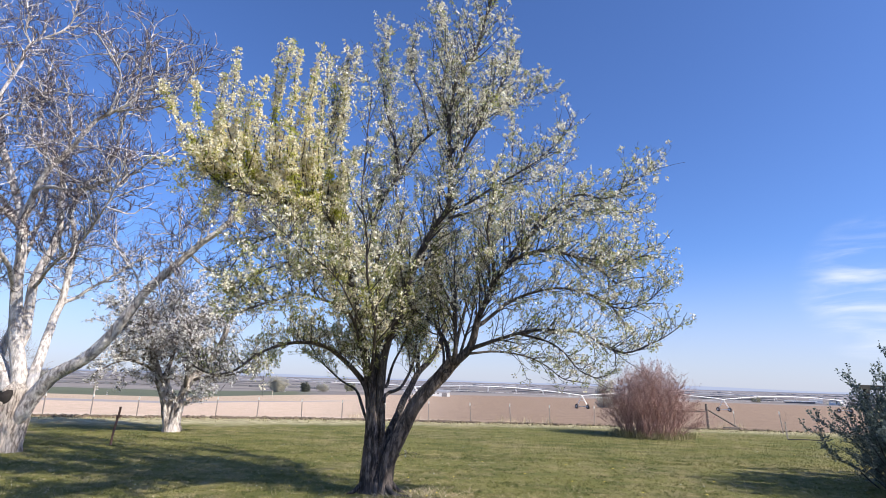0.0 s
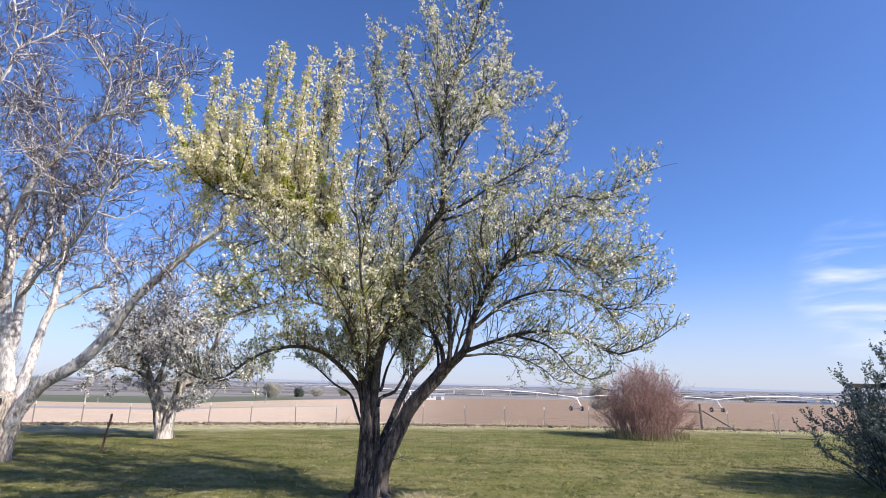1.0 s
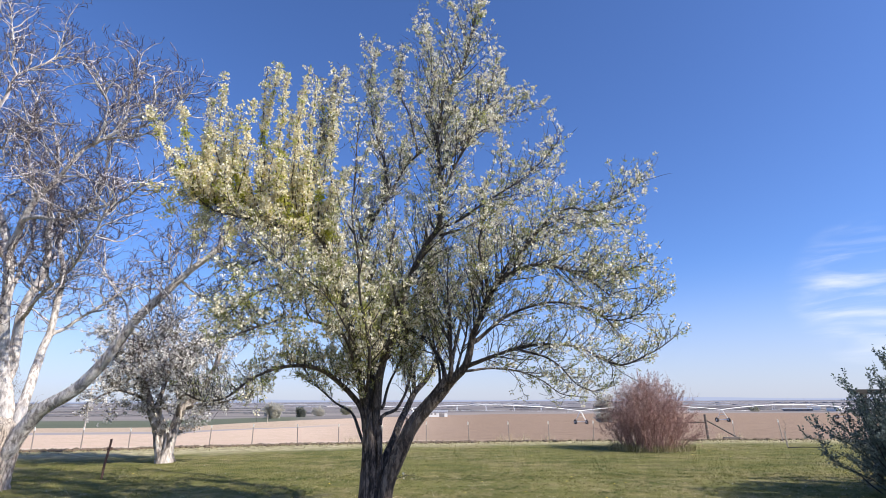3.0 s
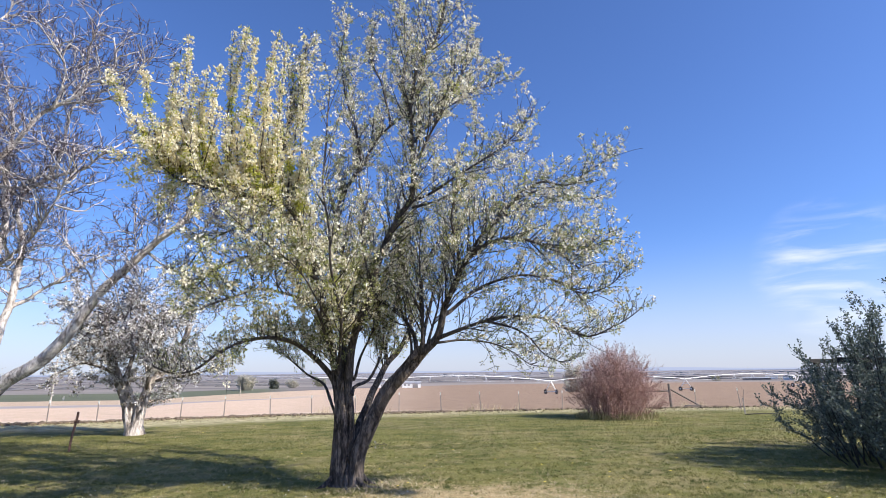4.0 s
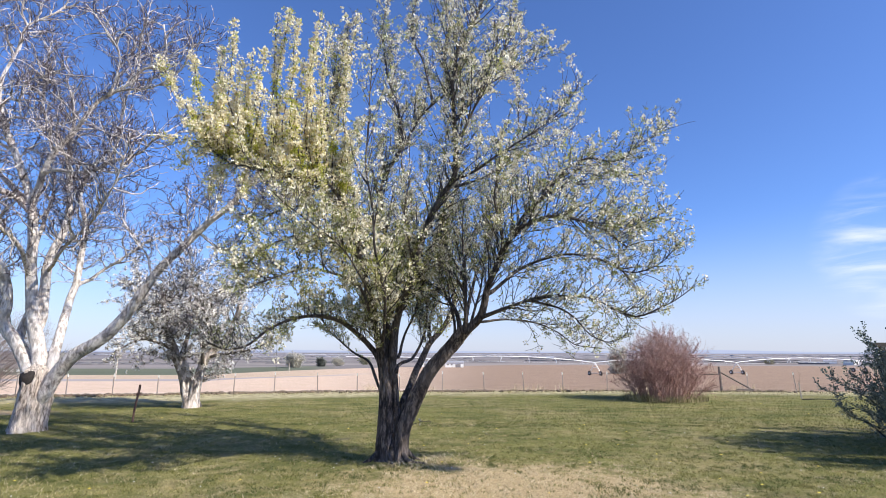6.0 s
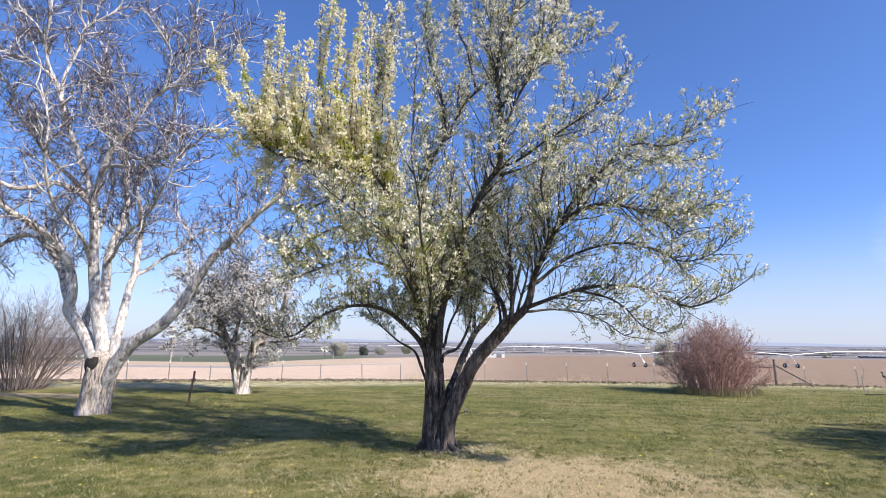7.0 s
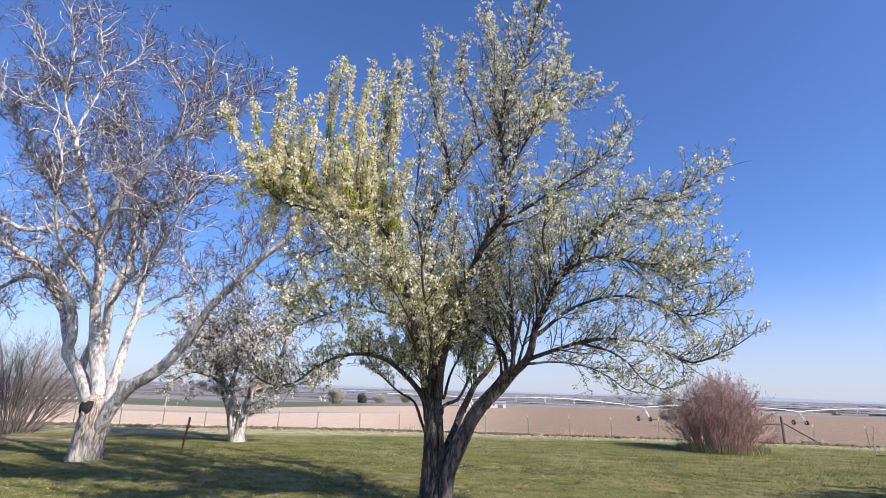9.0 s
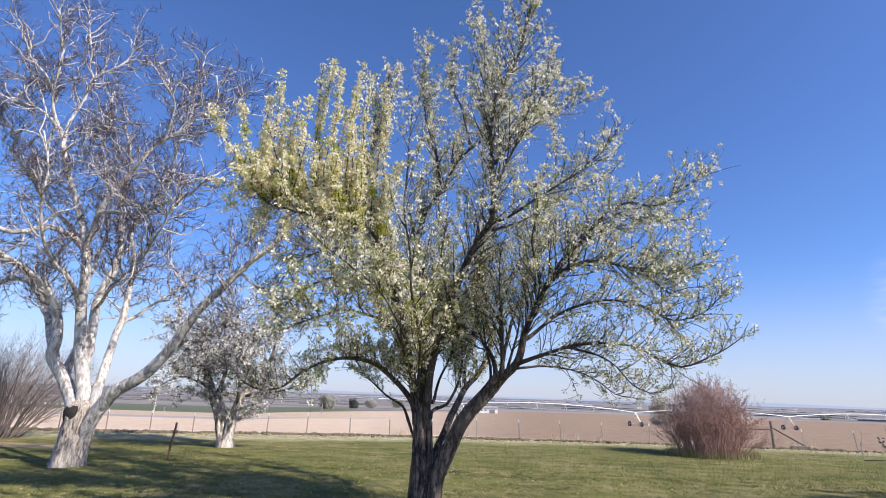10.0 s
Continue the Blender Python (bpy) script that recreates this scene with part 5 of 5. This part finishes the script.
flowers("pale_flowers", PETAL_WHITE, 130, 9, 0.011, "tiny pale weed flowers scattered over the lawn")


FAR_WOOD = plain("far_wood", (0.14, 0.135, 0.14), 0.95, 0, 0.3, 0.02, 0)


def lumps(name, xs, ys, size, material, label, category, seed, long=1.0):
    """Rough clods strewn on the ground."""
    rng = np.random.default_rng(seed)
    bm = bmesh.new()
    bmesh.ops.create_icosphere(bm, subdivisions=1, radius=1.0)
    base = np.array([v.co[:] for v in bm.verts])
    tri = np.array([[v.index for v in f.verts] for f in bm.faces])
    bm.free()
    v, f = [], []
    for k, (x, y) in enumerate(zip(xs, ys)):
        s = size * rng.uniform(0.4, 1.3)
        q = base * (1 + rng.normal(0, 0.22, (len(base), 1))) * np.array([s * long * rng.uniform(0.9, 1.6), s, s * 0.7])
        v.append(q + [x, y, land(x, y) + s * 0.2])
        f.append(tri + k * len(base))
    tagged(new(name, mesh_of(name, np.vstack(v), np.vstack(f), material)), label, category, kind="stuff")


rng = np.random.default_rng(17)
clod_x = np.concatenate([rng.uniform(-22, 1.5, 1500), rng.uniform(1.5, 16, 260)])
lumps("clods", clod_x, fence_y(clod_x) + rng.normal(-0.1, 0.24, len(clod_x)), 0.075, CLOD, "brown clods of earth and dead weeds along the fence", "clods", 2)

# straw and dead stalks round the foot of the tree
foot_a = rng.uniform(-1.9, 0.9, 420)
foot_r = 0.24 + np.abs(rng.normal(0, 0.3, 420))
foot_x, foot_y = -0.85 + foot_r * np.cos(foot_a) * 1.5, 8.95 + foot_r * np.sin(foot_a) * 0.8
blades("dry_stalks", rng, foot_x, foot_y, 0.07, 0.012, STRAW, "dead straw stalks at the foot of the tree", 1.1)

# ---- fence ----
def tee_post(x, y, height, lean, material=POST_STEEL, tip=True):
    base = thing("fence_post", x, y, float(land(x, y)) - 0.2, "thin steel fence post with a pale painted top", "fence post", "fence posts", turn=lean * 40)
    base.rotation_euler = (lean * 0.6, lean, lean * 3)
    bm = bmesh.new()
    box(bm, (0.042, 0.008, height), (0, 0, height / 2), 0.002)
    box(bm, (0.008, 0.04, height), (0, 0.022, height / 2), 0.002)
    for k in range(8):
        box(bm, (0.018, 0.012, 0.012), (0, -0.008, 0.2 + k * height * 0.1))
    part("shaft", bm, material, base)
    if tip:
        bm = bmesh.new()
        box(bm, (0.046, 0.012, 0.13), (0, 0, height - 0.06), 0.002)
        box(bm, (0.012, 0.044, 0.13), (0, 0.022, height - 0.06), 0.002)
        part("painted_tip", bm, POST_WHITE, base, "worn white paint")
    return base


rng = np.random.default_rng(31)
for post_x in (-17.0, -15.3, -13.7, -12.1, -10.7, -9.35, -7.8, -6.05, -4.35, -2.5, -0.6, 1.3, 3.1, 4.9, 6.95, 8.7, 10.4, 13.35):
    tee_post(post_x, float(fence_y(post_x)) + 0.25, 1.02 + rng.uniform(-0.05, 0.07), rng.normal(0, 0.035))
tee_post(14.6, 24.1, 1.1, -0.07)

# wooden brace post with a rail and a leaning brace
brace = thing("brace_post", 12.1, 25.55, float(land(12.1, 25.55)) - 0.1, "dark weathered wooden fence post with a rail and a slanting brace", "fence post")
bm = bmesh.new()
rod(bm, (0, 0, 0), (-0.03, 0, 1.2), 0.06, 10, 0.052)
part("post", bm, WOOD, brace)
bm = bmesh.new()
rod(bm, (0.04, -0.03, 0.92), (1.25, -0.1, 0.22), 0.035, 8)
part("brace", bm, WOOD, brace)
bm = bmesh.new()
rod(bm, (-0.04, 0, 0.86), (-2.0, 0.05, 0.84), 0.028, 8)
part("rail", bm, WOOD, brace)
bm = bmesh.new()
box(bm, (0.75, 0.18, 0.14), (1.0, -0.15, 0.16), 0.03)
part("log", bm, WOOD, brace)

# rusted post alone in the lawn
post = thing("rusted_post", -7.9, 13.55, 0, "short bent rusty steel post standing in the lawn", "post")
t = Tubes()
path = spline([(0, 0, -0.1), (0.02, 0, 0.25), (0.05, 0.01, 0.52), (0.09, 0.01, 0.78), (0.1, 0.0, 0.88)], 0.04)
t.add(path, np.full(len(path), 0.026), 8, 0.12, np.random.default_rng(1))
part("shaft", t.mesh("shaft", RUST), None, post)
bm = bmesh.new()
box(bm, (0.085, 0.075, 0.06), (0.085, 0.0, 0.66), 0.012)
part("clamp", bm, RUST, post)
bm = bmesh.new()
rod(bm, (0.1, 0, 0.68), (0.15, 0.02, 0.69), 0.012, 6)
part("bolt", bm, RUST, post)

# pale stake with a planted whip, and a fallen stick
stake = thing("wooden_stake", 13.1, 21.4, 0, "pale wooden stake with a thin bare sapling tied to it", "stake")
bm = bmesh.new()
rod(bm, (0, 0, -0.05), (-0.04, 0, 0.6), 0.028, 6, 0.022)
part("stake", bm, PALE_WOOD, stake)
t = Tubes()
path = spline([(0.03, 0.02, 0), (0.0, 0.02, 0.45), (0.05, 0.0, 0.95)], 0.08)
t.add(path, np.linspace(0.012, 0.004, len(path)), 5)
for q, rr in shoots(np.random.default_rng(2), path, np.full(len(path), 0.008), 7, 0.5, 0.3, 0.6, points=4):
    t.add(q, rr, 3)
part("sapling", t.mesh("sapling", GREY_STEM), None, stake)
stick = thing("fallen_stick", 13.3, 20.9, 0.02, "dark fallen stick lying on the lawn", "stick")
t = Tubes()
path = spline([(-0.5, 0, 0), (0.1, -0.08, 0.02), (0.9, -0.1, 0)], 0.1)
t.add(path, np.linspace(0.022, 0.012, len(path)), 6, 0.15, np.random.default_rng(4))
part("stem", t.mesh("stem", DARK_TIMBER), None, stick)

# timber rails that stand in the dark shrub
arbor = thing("garden_arbor", 8.76, 10.6, 0, "dark timber garden arbor overgrown by the shrub", "arbor")
for k, (ax, ay) in enumerate(((0.42, 0), (1.75, 0.1), (0.5, 1.5), (2.2, 1.6))):
    bm = bmesh.new()
    box(bm, (0.09, 0.09, 1.84), (ax, ay, 0.92), 0.008)
    part("post", bm, DARK_TIMBER, arbor)
for ax, ay in ((0.9, 0.05), (1.35, 1.55)):
    bm = bmesh.new()
    box(bm, (2.15, 0.06, 0.1), (ax, ay, 1.87), 0.008, Matrix.Rotation(0.04, 4, "Z"))
    part("rail", bm, DARK_TIMBER, arbor)


# ---- irrigation machine in the field ----
def wheel(parent, x, y):
    bm = bmesh.new()
    m = Matrix.Translation((x, y, 0.66)) @ Matrix.Rotation(math.pi / 2, 4, "Y")
    ring = bmesh.ops.create_cone(bm, cap_ends=True, segments=20, radius1=0.74, radius2=0.74, depth=0.4, matrix=m)
    bmesh.ops.bevel(bm, geom=[e for e in bm.edges if len(e.link_faces) == 2 and e.calc_face_angle(0) > 1.2], offset=0.08, segments=2, affect="EDGES")
    for k in range(20):
        a = k * math.pi / 10
        box(bm, (0.38, 0.1, 0.06), (x, y + 0.74 * math.cos(a), 0.66 + 0.74 * math.sin(a)), 0, Matrix.Rotation(a + math.pi / 2, 4, "X"))
    w = part("wheel", bm, TYRE, parent, "dark lugged tyre")
    bm = bmesh.new()
    bmesh.ops.create_cone(bm, cap_ends=True, segments=14, radius1=0.3, radius2=0.26, depth=0.42, matrix=m)
    hub = part("rim", bm, ZINC, w, "galvanised wheel rim")
    return w


def pivot():
    towers = [Vector((-8.0 + 51.8 * k, 160.0 + 15.0 * k, 0)) for k in range(4)]
    for p in towers:
        p.z = float(land(p.x, p.y)) + (0.9 if p.x < 0 else 0.5 if p.x > 120 else 0)
    along = (towers[1] - towers[0]).normalized()
    turn = math.degrees(math.atan2(15.0, 51.8))
    o = towers[1]
    machine = thing("irrigation_pivot", o.x, o.y, o.z, "long galvanised centre-pivot irrigation machine on wheeled towers in the field", "irrigation machine", turn=turn)
    inv = pose(o.x, o.y, o.z, 0, 0, turn).inverted()
    local = [inv @ p for p in towers]
    top = 4.0
    ends = [local[0] + Vector((-24, 0, 0.6))] + local + [local[-1] + Vector((40, 0, 0))]
    for k in range(len(ends) - 1):
        a, b = ends[k] + Vector((0, 0, top)), ends[k + 1] + Vector((0, 0, top))
        rise = 1.25 if 0 < k < len(ends) - 2 else 0.3
        pts = [a.lerp(b, q / 12) + Vector((0, 0, rise * 4 * (q / 12) * (1 - q / 12))) for q in range(13)]
        t = Tubes()
        path = np.array([p[:] for p in pts])
        t.add(path, np.full(len(path), 0.11), 8)
        part("pipe", t.mesh("pipe", ZINC), None, machine)
        if 0 < k < len(ends) - 2:
            low = [p + Vector((0, 0, -1.5 * math.sin(math.pi * q / 12) ** 0.5 - 0.1)) for q, p in enumerate(pts)]
            for q in range(1, 12, 2):
                bm = bmesh.new()
                for side in (-0.75, 0.75):
                    rod(bm, pts[q], low[q] + Vector((0, side, 0)), 0.055, 5)
                rod(bm, low[q] + Vector((0, -0.75, 0)), low[q] + Vector((0, 0.75, 0)), 0.03, 5)
                part("truss_strut", bm, ZINC, machine)
            for side in (-0.75, 0.75):
                cable = np.array([(p + Vector((0, side if 0 < q < 12 else 0, 0)))[:] for q, p in enumerate(low)])
                t = Tubes()
                t.add(cable, np.full(len(cable), 0.012), 4)
                part("truss_rod", t.mesh("truss_rod", ZINC), None, machine)
    for p in local:
        bm = bmesh.new()
        for side in (-1.3, 1.3):
            rod(bm, p + Vector((0, 0, top)), p + Vector((side * 0.9, -side, 0.75)), 0.1, 6)
        for f in (0.45,):
            rod(bm, p + Vector((-0.6, 0.65, 2.4)), p + Vector((0.6, -0.65, 2.4)), 0.06, 6)
        part("tower_leg", bm, ZINC, machine)
        bm = bmesh.new()
        rod(bm, p + Vector((-1.2, 1.3, 0.72)), p + Vector((1.2, -1.3, 0.72)), 0.09, 6)
        part("axle_beam", bm, ZINC, machine)
        for side in (-1, 1):
            wheel(machine, p.x + side * 1.2, p.y - side * 1.3).location = (0, 0, p.z)


pivot()


# ---- far things ----
def at_bearing(az, dist):
    x, y = -math.sin(radians(az)) * dist, math.cos(radians(az)) * dist
    return x, y, float(land(x, y))


def farm_building(az, dist, w, d, h, roof, wall_mat, label, opening=True, turn=0.0):
    x, y, z = at_bearing(az, dist)
    b = thing("farm_building", x, y, z - 0.1, label, "building", "farm buildings", turn=az + turn)
    bm = bmesh.new()
    box(bm, (w, d, h), (0, 0, h / 2))
    part("wall", bm, wall_mat, b)
    bm = bmesh.new()
    o = 0.35
    v = [bm.verts.new(q) for q in ((-w / 2 - o, -d / 2 - o, h - 0.05), (w / 2 + o, -d / 2 - o, h - 0.05), (w / 2 + o, 0, h + roof), (-w / 2 - o, 0, h + roof), (-w / 2 - o, d / 2 + o, h - 0.05), (w / 2 + o, d / 2 + o, h - 0.05))]
    for q in ((0, 1, 2, 3), (3, 2, 5, 4), (0, 3, 4), (1, 5, 2), (0, 4, 5, 1)):
        bm.faces.new([v[i] for i in q])
    part("roof", bm, GREY_ROOF, b, "grey metal roof")
    if opening:
        # dark panel on the wall in place of the shade inside an open bay
        bm = bmesh.new()
        box(bm, (w * 0.28, 0.12, h * 0.72), (w * 0.2, -d / 2 - 0.03, h * 0.36))
        door = part("door", bm, DARK_WALL, b, "dark panel standing for the unlit doorway")
        for k in range(2):
            bm = bmesh.new()
            box(bm, (w * 0.1, 0.1, h * 0.25), (-w * (0.15 + 0.2 * k), -d / 2 - 0.03, h * 0.6))
            part("window", bm, DARK_WALL, b, "small dark window")
    return b


farm_building(0.2, 290, 9.5, 7, 2.6, 0.9, WHITE_WALL, "low white farm shed with a dark open bay")
farm_building(3.4, 300, 6, 5, 2.2, 0.6, WHITE_WALL, "small white farm shed beside the field")
farm_building(-35.2, 500, 8, 7, 2.8, 1.3, WHITE_WALL, "white gabled barn at the field's far edge", True, 70)
farm_building(-32.6, 520, 20, 8, 1.6, 0.5, DARK_WALL, "long dark barn at the field's far edge", False)
farm_building(-37.0, 510, 16, 8, 1.9, 0.7, DARK_WALL, "dark farm building at the field's far edge", False)
farm_building(-33.8, 560, 9, 6, 2.5, 0.9, WHITE_WALL, "pale farm building at the field's far edge", False)
farm_building(-9.5, 900, 18, 9, 3.5, 1.2, WHITE_WALL, "distant pale barn on the plain", False)
farm_building(-7.2, 1000, 26, 9, 3.5, 1.2, DARK_WALL, "distant dark barn on the plain", False)
farm_building(43.4, 260, 9, 6, 3.0, 1.0, WHITE_WALL, "white farmhouse beyond the bare bush", True)
for k in range(9):
    x, y, z = at_bearing(38.2 + 0.42 * k, 245)
    hive = thing("white_box", x, y, z, "small white box in a row beyond the field", "box", "row of white boxes")
    bm = bmesh.new()
    box(bm, (0.7, 0.7, 0.75), (0, 0, 0.5), 0.03)
    part("body", bm, WHITE_WALL, hive)
    bm = bmesh.new()
    box(bm, (0.8, 0.8, 0.09), (0, 0, 0.92), 0.01)
    part("lid", bm, GREY_ROOF, hive)


def far_tree(az, dist, height, width, tones, seed, label, per=14, size=0.34):
    x, y, z = at_bearing(az, dist)
    rng = np.random.default_rng(seed)
    t = thing("distant_tree", x, y, z - 0.16 * height, label, "tree", "distant trees")
    wood = Tubes()
    trunk = spline([(0, 0, 0), (0.1, 0, height * 0.3), (0, 0.1, height * 0.75)], 0.5)
    wood.add(trunk, np.linspace(height * 0.035, 0.05, len(trunk)), 7)
    part("trunk", wood.mesh("trunk", GREY_STEM), None, t)
    limbs = shoots(rng, trunk, np.full(len(trunk), 0.12), 40, 0.02, width * 0.5, 0.3, spread=1.2, points=6)
    sub = []
    for p, r in limbs:
        sub += shoots(rng, p, r, 7, 0.25, width * 0.2, 0.4, points=4)
    wood = Tubes()
    for p, r in limbs + sub:
        wood.add(p, r * 1.6, 4)
    part("limbwork", wood.mesh("limbwork", GREY_STEM), None, t, kind="stuff")
    part("crown", leaf_mesh("crown", leaves_of(rng, sub + limbs, per * 1.8, size * 1.2, off=0.35), tones, 0.7), None, t, kind="stuff")
    return t


# far leaf tones are paled, so the colour carries the haze
OLIVE = leafy("far_leaves", [(0.0, (0.24, 0.24, 0.16)), (1.0, (0.4, 0.38, 0.27))], 0.4)
DUSKY = leafy("far_dark_leaves", [(0.0, (0.12, 0.13, 0.105)), (1.0, (0.22, 0.23, 0.18))], 0.4)
BUDDING = leafy("far_budding_leaves", [(0.0, (0.5, 0.47, 0.4)), (1.0, (0.66, 0.62, 0.52))], 0.5)
far_tree(16.6, 285, 6.4, 10.5, BUDDING, 1, "budding olive-brown tree far across the field", 30, 0.24)
far_tree(13.9, 310, 4.6, 5.5, DUSKY, 3, "dark green round tree beside the far road", 16)
far_tree(12.2, 330, 2.6, 8, BUDDING, 4, "low budding tree far across the field", 8)
far_tree(9.4, 360, 3.0, 9, OLIVE, 5, "low olive tree far across the field", 8)
far_tree(-16.2, 200, 10.0, 8.0, BUDDING, 6, "grey-green budding tree standing beyond the field", 12, 0.34)
far_tree(-29.3, 480, 1.5, 6, OLIVE, 7, "low dark clump of trees at the field's edge", 20)
far_tree(-38.5, 500, 7.5, 5, DUSKY, 8, "dark conifer-like tree beside the farm", 22)
far_tree(45.0, 300, 8.0, 9, BUDDING, 10, "bare budding tree far beyond the field", 8)
far_tree(36.0, 420, 6.0, 12, BUDDING, 12, "bare budding tree far beyond the field", 8)


def utility_pole(az, dist, height, label, lean=0.0, arms=True):
    x, y, z = at_bearing(az, dist)
    p = thing("utility_pole", x, y, z - 0.2, label, "utility pole", "utility poles")
    bm = bmesh.new()
    rod(bm, (0, 0, 0), (lean, 0, height), 0.125, 10, 0.085)
    part("pole", bm, PALE_WOOD, p)
    if arms:
        bm = bmesh.new()
        box(bm, (1.8, 0.1, 0.12), (lean, 0, height - 0.5), 0.01, Matrix.Rotation(1.1, 4, "Z"))
        part("crossarm", bm, WOOD, p)
        for k in (-0.7, 0, 0.7):
            bm = bmesh.new()
            rod(bm, (lean + 0.45 * k, 0.9 * k, height - 0.44), (lean + 0.45 * k, 0.9 * k, height - 0.24), 0.05, 6)
            part("insulator", bm, WHITE_WALL, p)


utility_pole(32.08, 106, 7.4, "weathered wooden utility pole in the pale field", 0.15)
utility_pole(22.4, 190, 3.4, "short wooden pole beside the far road", 0, False)
utility_pole(17.0, 200, 3.6, "short pale pole beside the far road", 0, False)
utility_pole(-32.0, 1400, 17, "thin tall mast on the far plain", 0, False)
utility_pole(-33.2, 1500, 14, "thin tall mast on the far plain", 0, False)


# ---- far ridge ----
def ridge(name, dist, heights, seed, colour, label):
    rng = np.random.default_rng(seed)
    az = np.radians(np.linspace(-75, 75, 300))
    k = np.linspace(0, 1, 300)
    h = sum(rng.normal(0, 1) / (q + 1) * np.sin(2 * np.pi * (q + 1) * k + rng.uniform(0, 6)) for q in range(14))
    h = heights[0] + (heights[1] - heights[0]) * (h - h.min()) / (h.max() - h.min())
    x, y = np.sin(az) * dist, np.cos(az) * dist
    top = np.stack([x, y, h], 1)
    low = np.stack([x * 0.985, y * 0.985, np.full(300, -30.0)], 1)
    back = np.stack([x * 1.004, y * 1.004, np.full(300, -30.0)], 1)
    v = np.vstack([low, top, back])
    i = np.arange(299)
    f = np.vstack([np.stack([i, i + 1, i + 301, i + 300], 1), np.stack([i + 300, i + 301, i + 601, i + 600], 1)])
    # the hills glow evenly; their blue is distance haze put into the colour
    m, n, l, b = tree_nodes(name + "_haze_glow")
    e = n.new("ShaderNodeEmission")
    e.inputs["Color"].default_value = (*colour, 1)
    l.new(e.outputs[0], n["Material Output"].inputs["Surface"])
    tagged(new(name, mesh_of(name, v, f, m, True)), label, "hills", kind="structure")


ridge("backdrop", 4880, (-2, 10), 41, (0.22, 0.25, 0.35), "low hills on the horizon, glowing blue to stand for haze")
ridge("backdrop_mountains", 4960, (4, 28), 12, (0.36, 0.41, 0.57), "mountains far away, glowing pale blue to stand for haze")


# hedges, copses and yards strewn over the plain
def hedgerow(dist, az0, az1, size, gaps, seed, label, material):
    """A row of trees and scrub along a far field's edge, with gaps."""
    rng = np.random.default_rng(seed)
    n = int(abs(az1 - az0) * math.pi / 180 * dist / (size * 0.9))
    az = np.radians(np.linspace(az0, az1, n) + rng.normal(0, 0.1, n))
    d = dist * (1 + 0.05 * np.sin(az * 3 + seed)) + rng.normal(0, size, n)
    keep = np.sin(az * 23 + seed) + 0.6 * np.sin(az * 61 + 2 * seed) + rng.normal(0, 0.4, n) > gaps
    lumps("hedgerow", (np.sin(az) * d)[keep], (np.cos(az) * d)[keep], size, material, label, "hedge", seed, 4.5)


# paler copy of the far wood: haze painted into the two farthest rows
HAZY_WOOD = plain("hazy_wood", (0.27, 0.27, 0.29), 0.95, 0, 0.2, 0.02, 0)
hedgerow(430, -44, -12, 0.8, 0.1, 51, "low dark hedge along the first far fields", FAR_WOOD)
hedgerow(470, -50, 8, 0.8, 0.1, 52, "low dark hedge along the first far fields", FAR_WOOD)
hedgerow(640, -50, 50, 1.1, 0.1, 53, "dark row of scrub across the plain", FAR_WOOD)
hedgerow(900, -50, 50, 1.4, 0.1, 54, "dark row of scrub across the plain", FAR_WOOD)
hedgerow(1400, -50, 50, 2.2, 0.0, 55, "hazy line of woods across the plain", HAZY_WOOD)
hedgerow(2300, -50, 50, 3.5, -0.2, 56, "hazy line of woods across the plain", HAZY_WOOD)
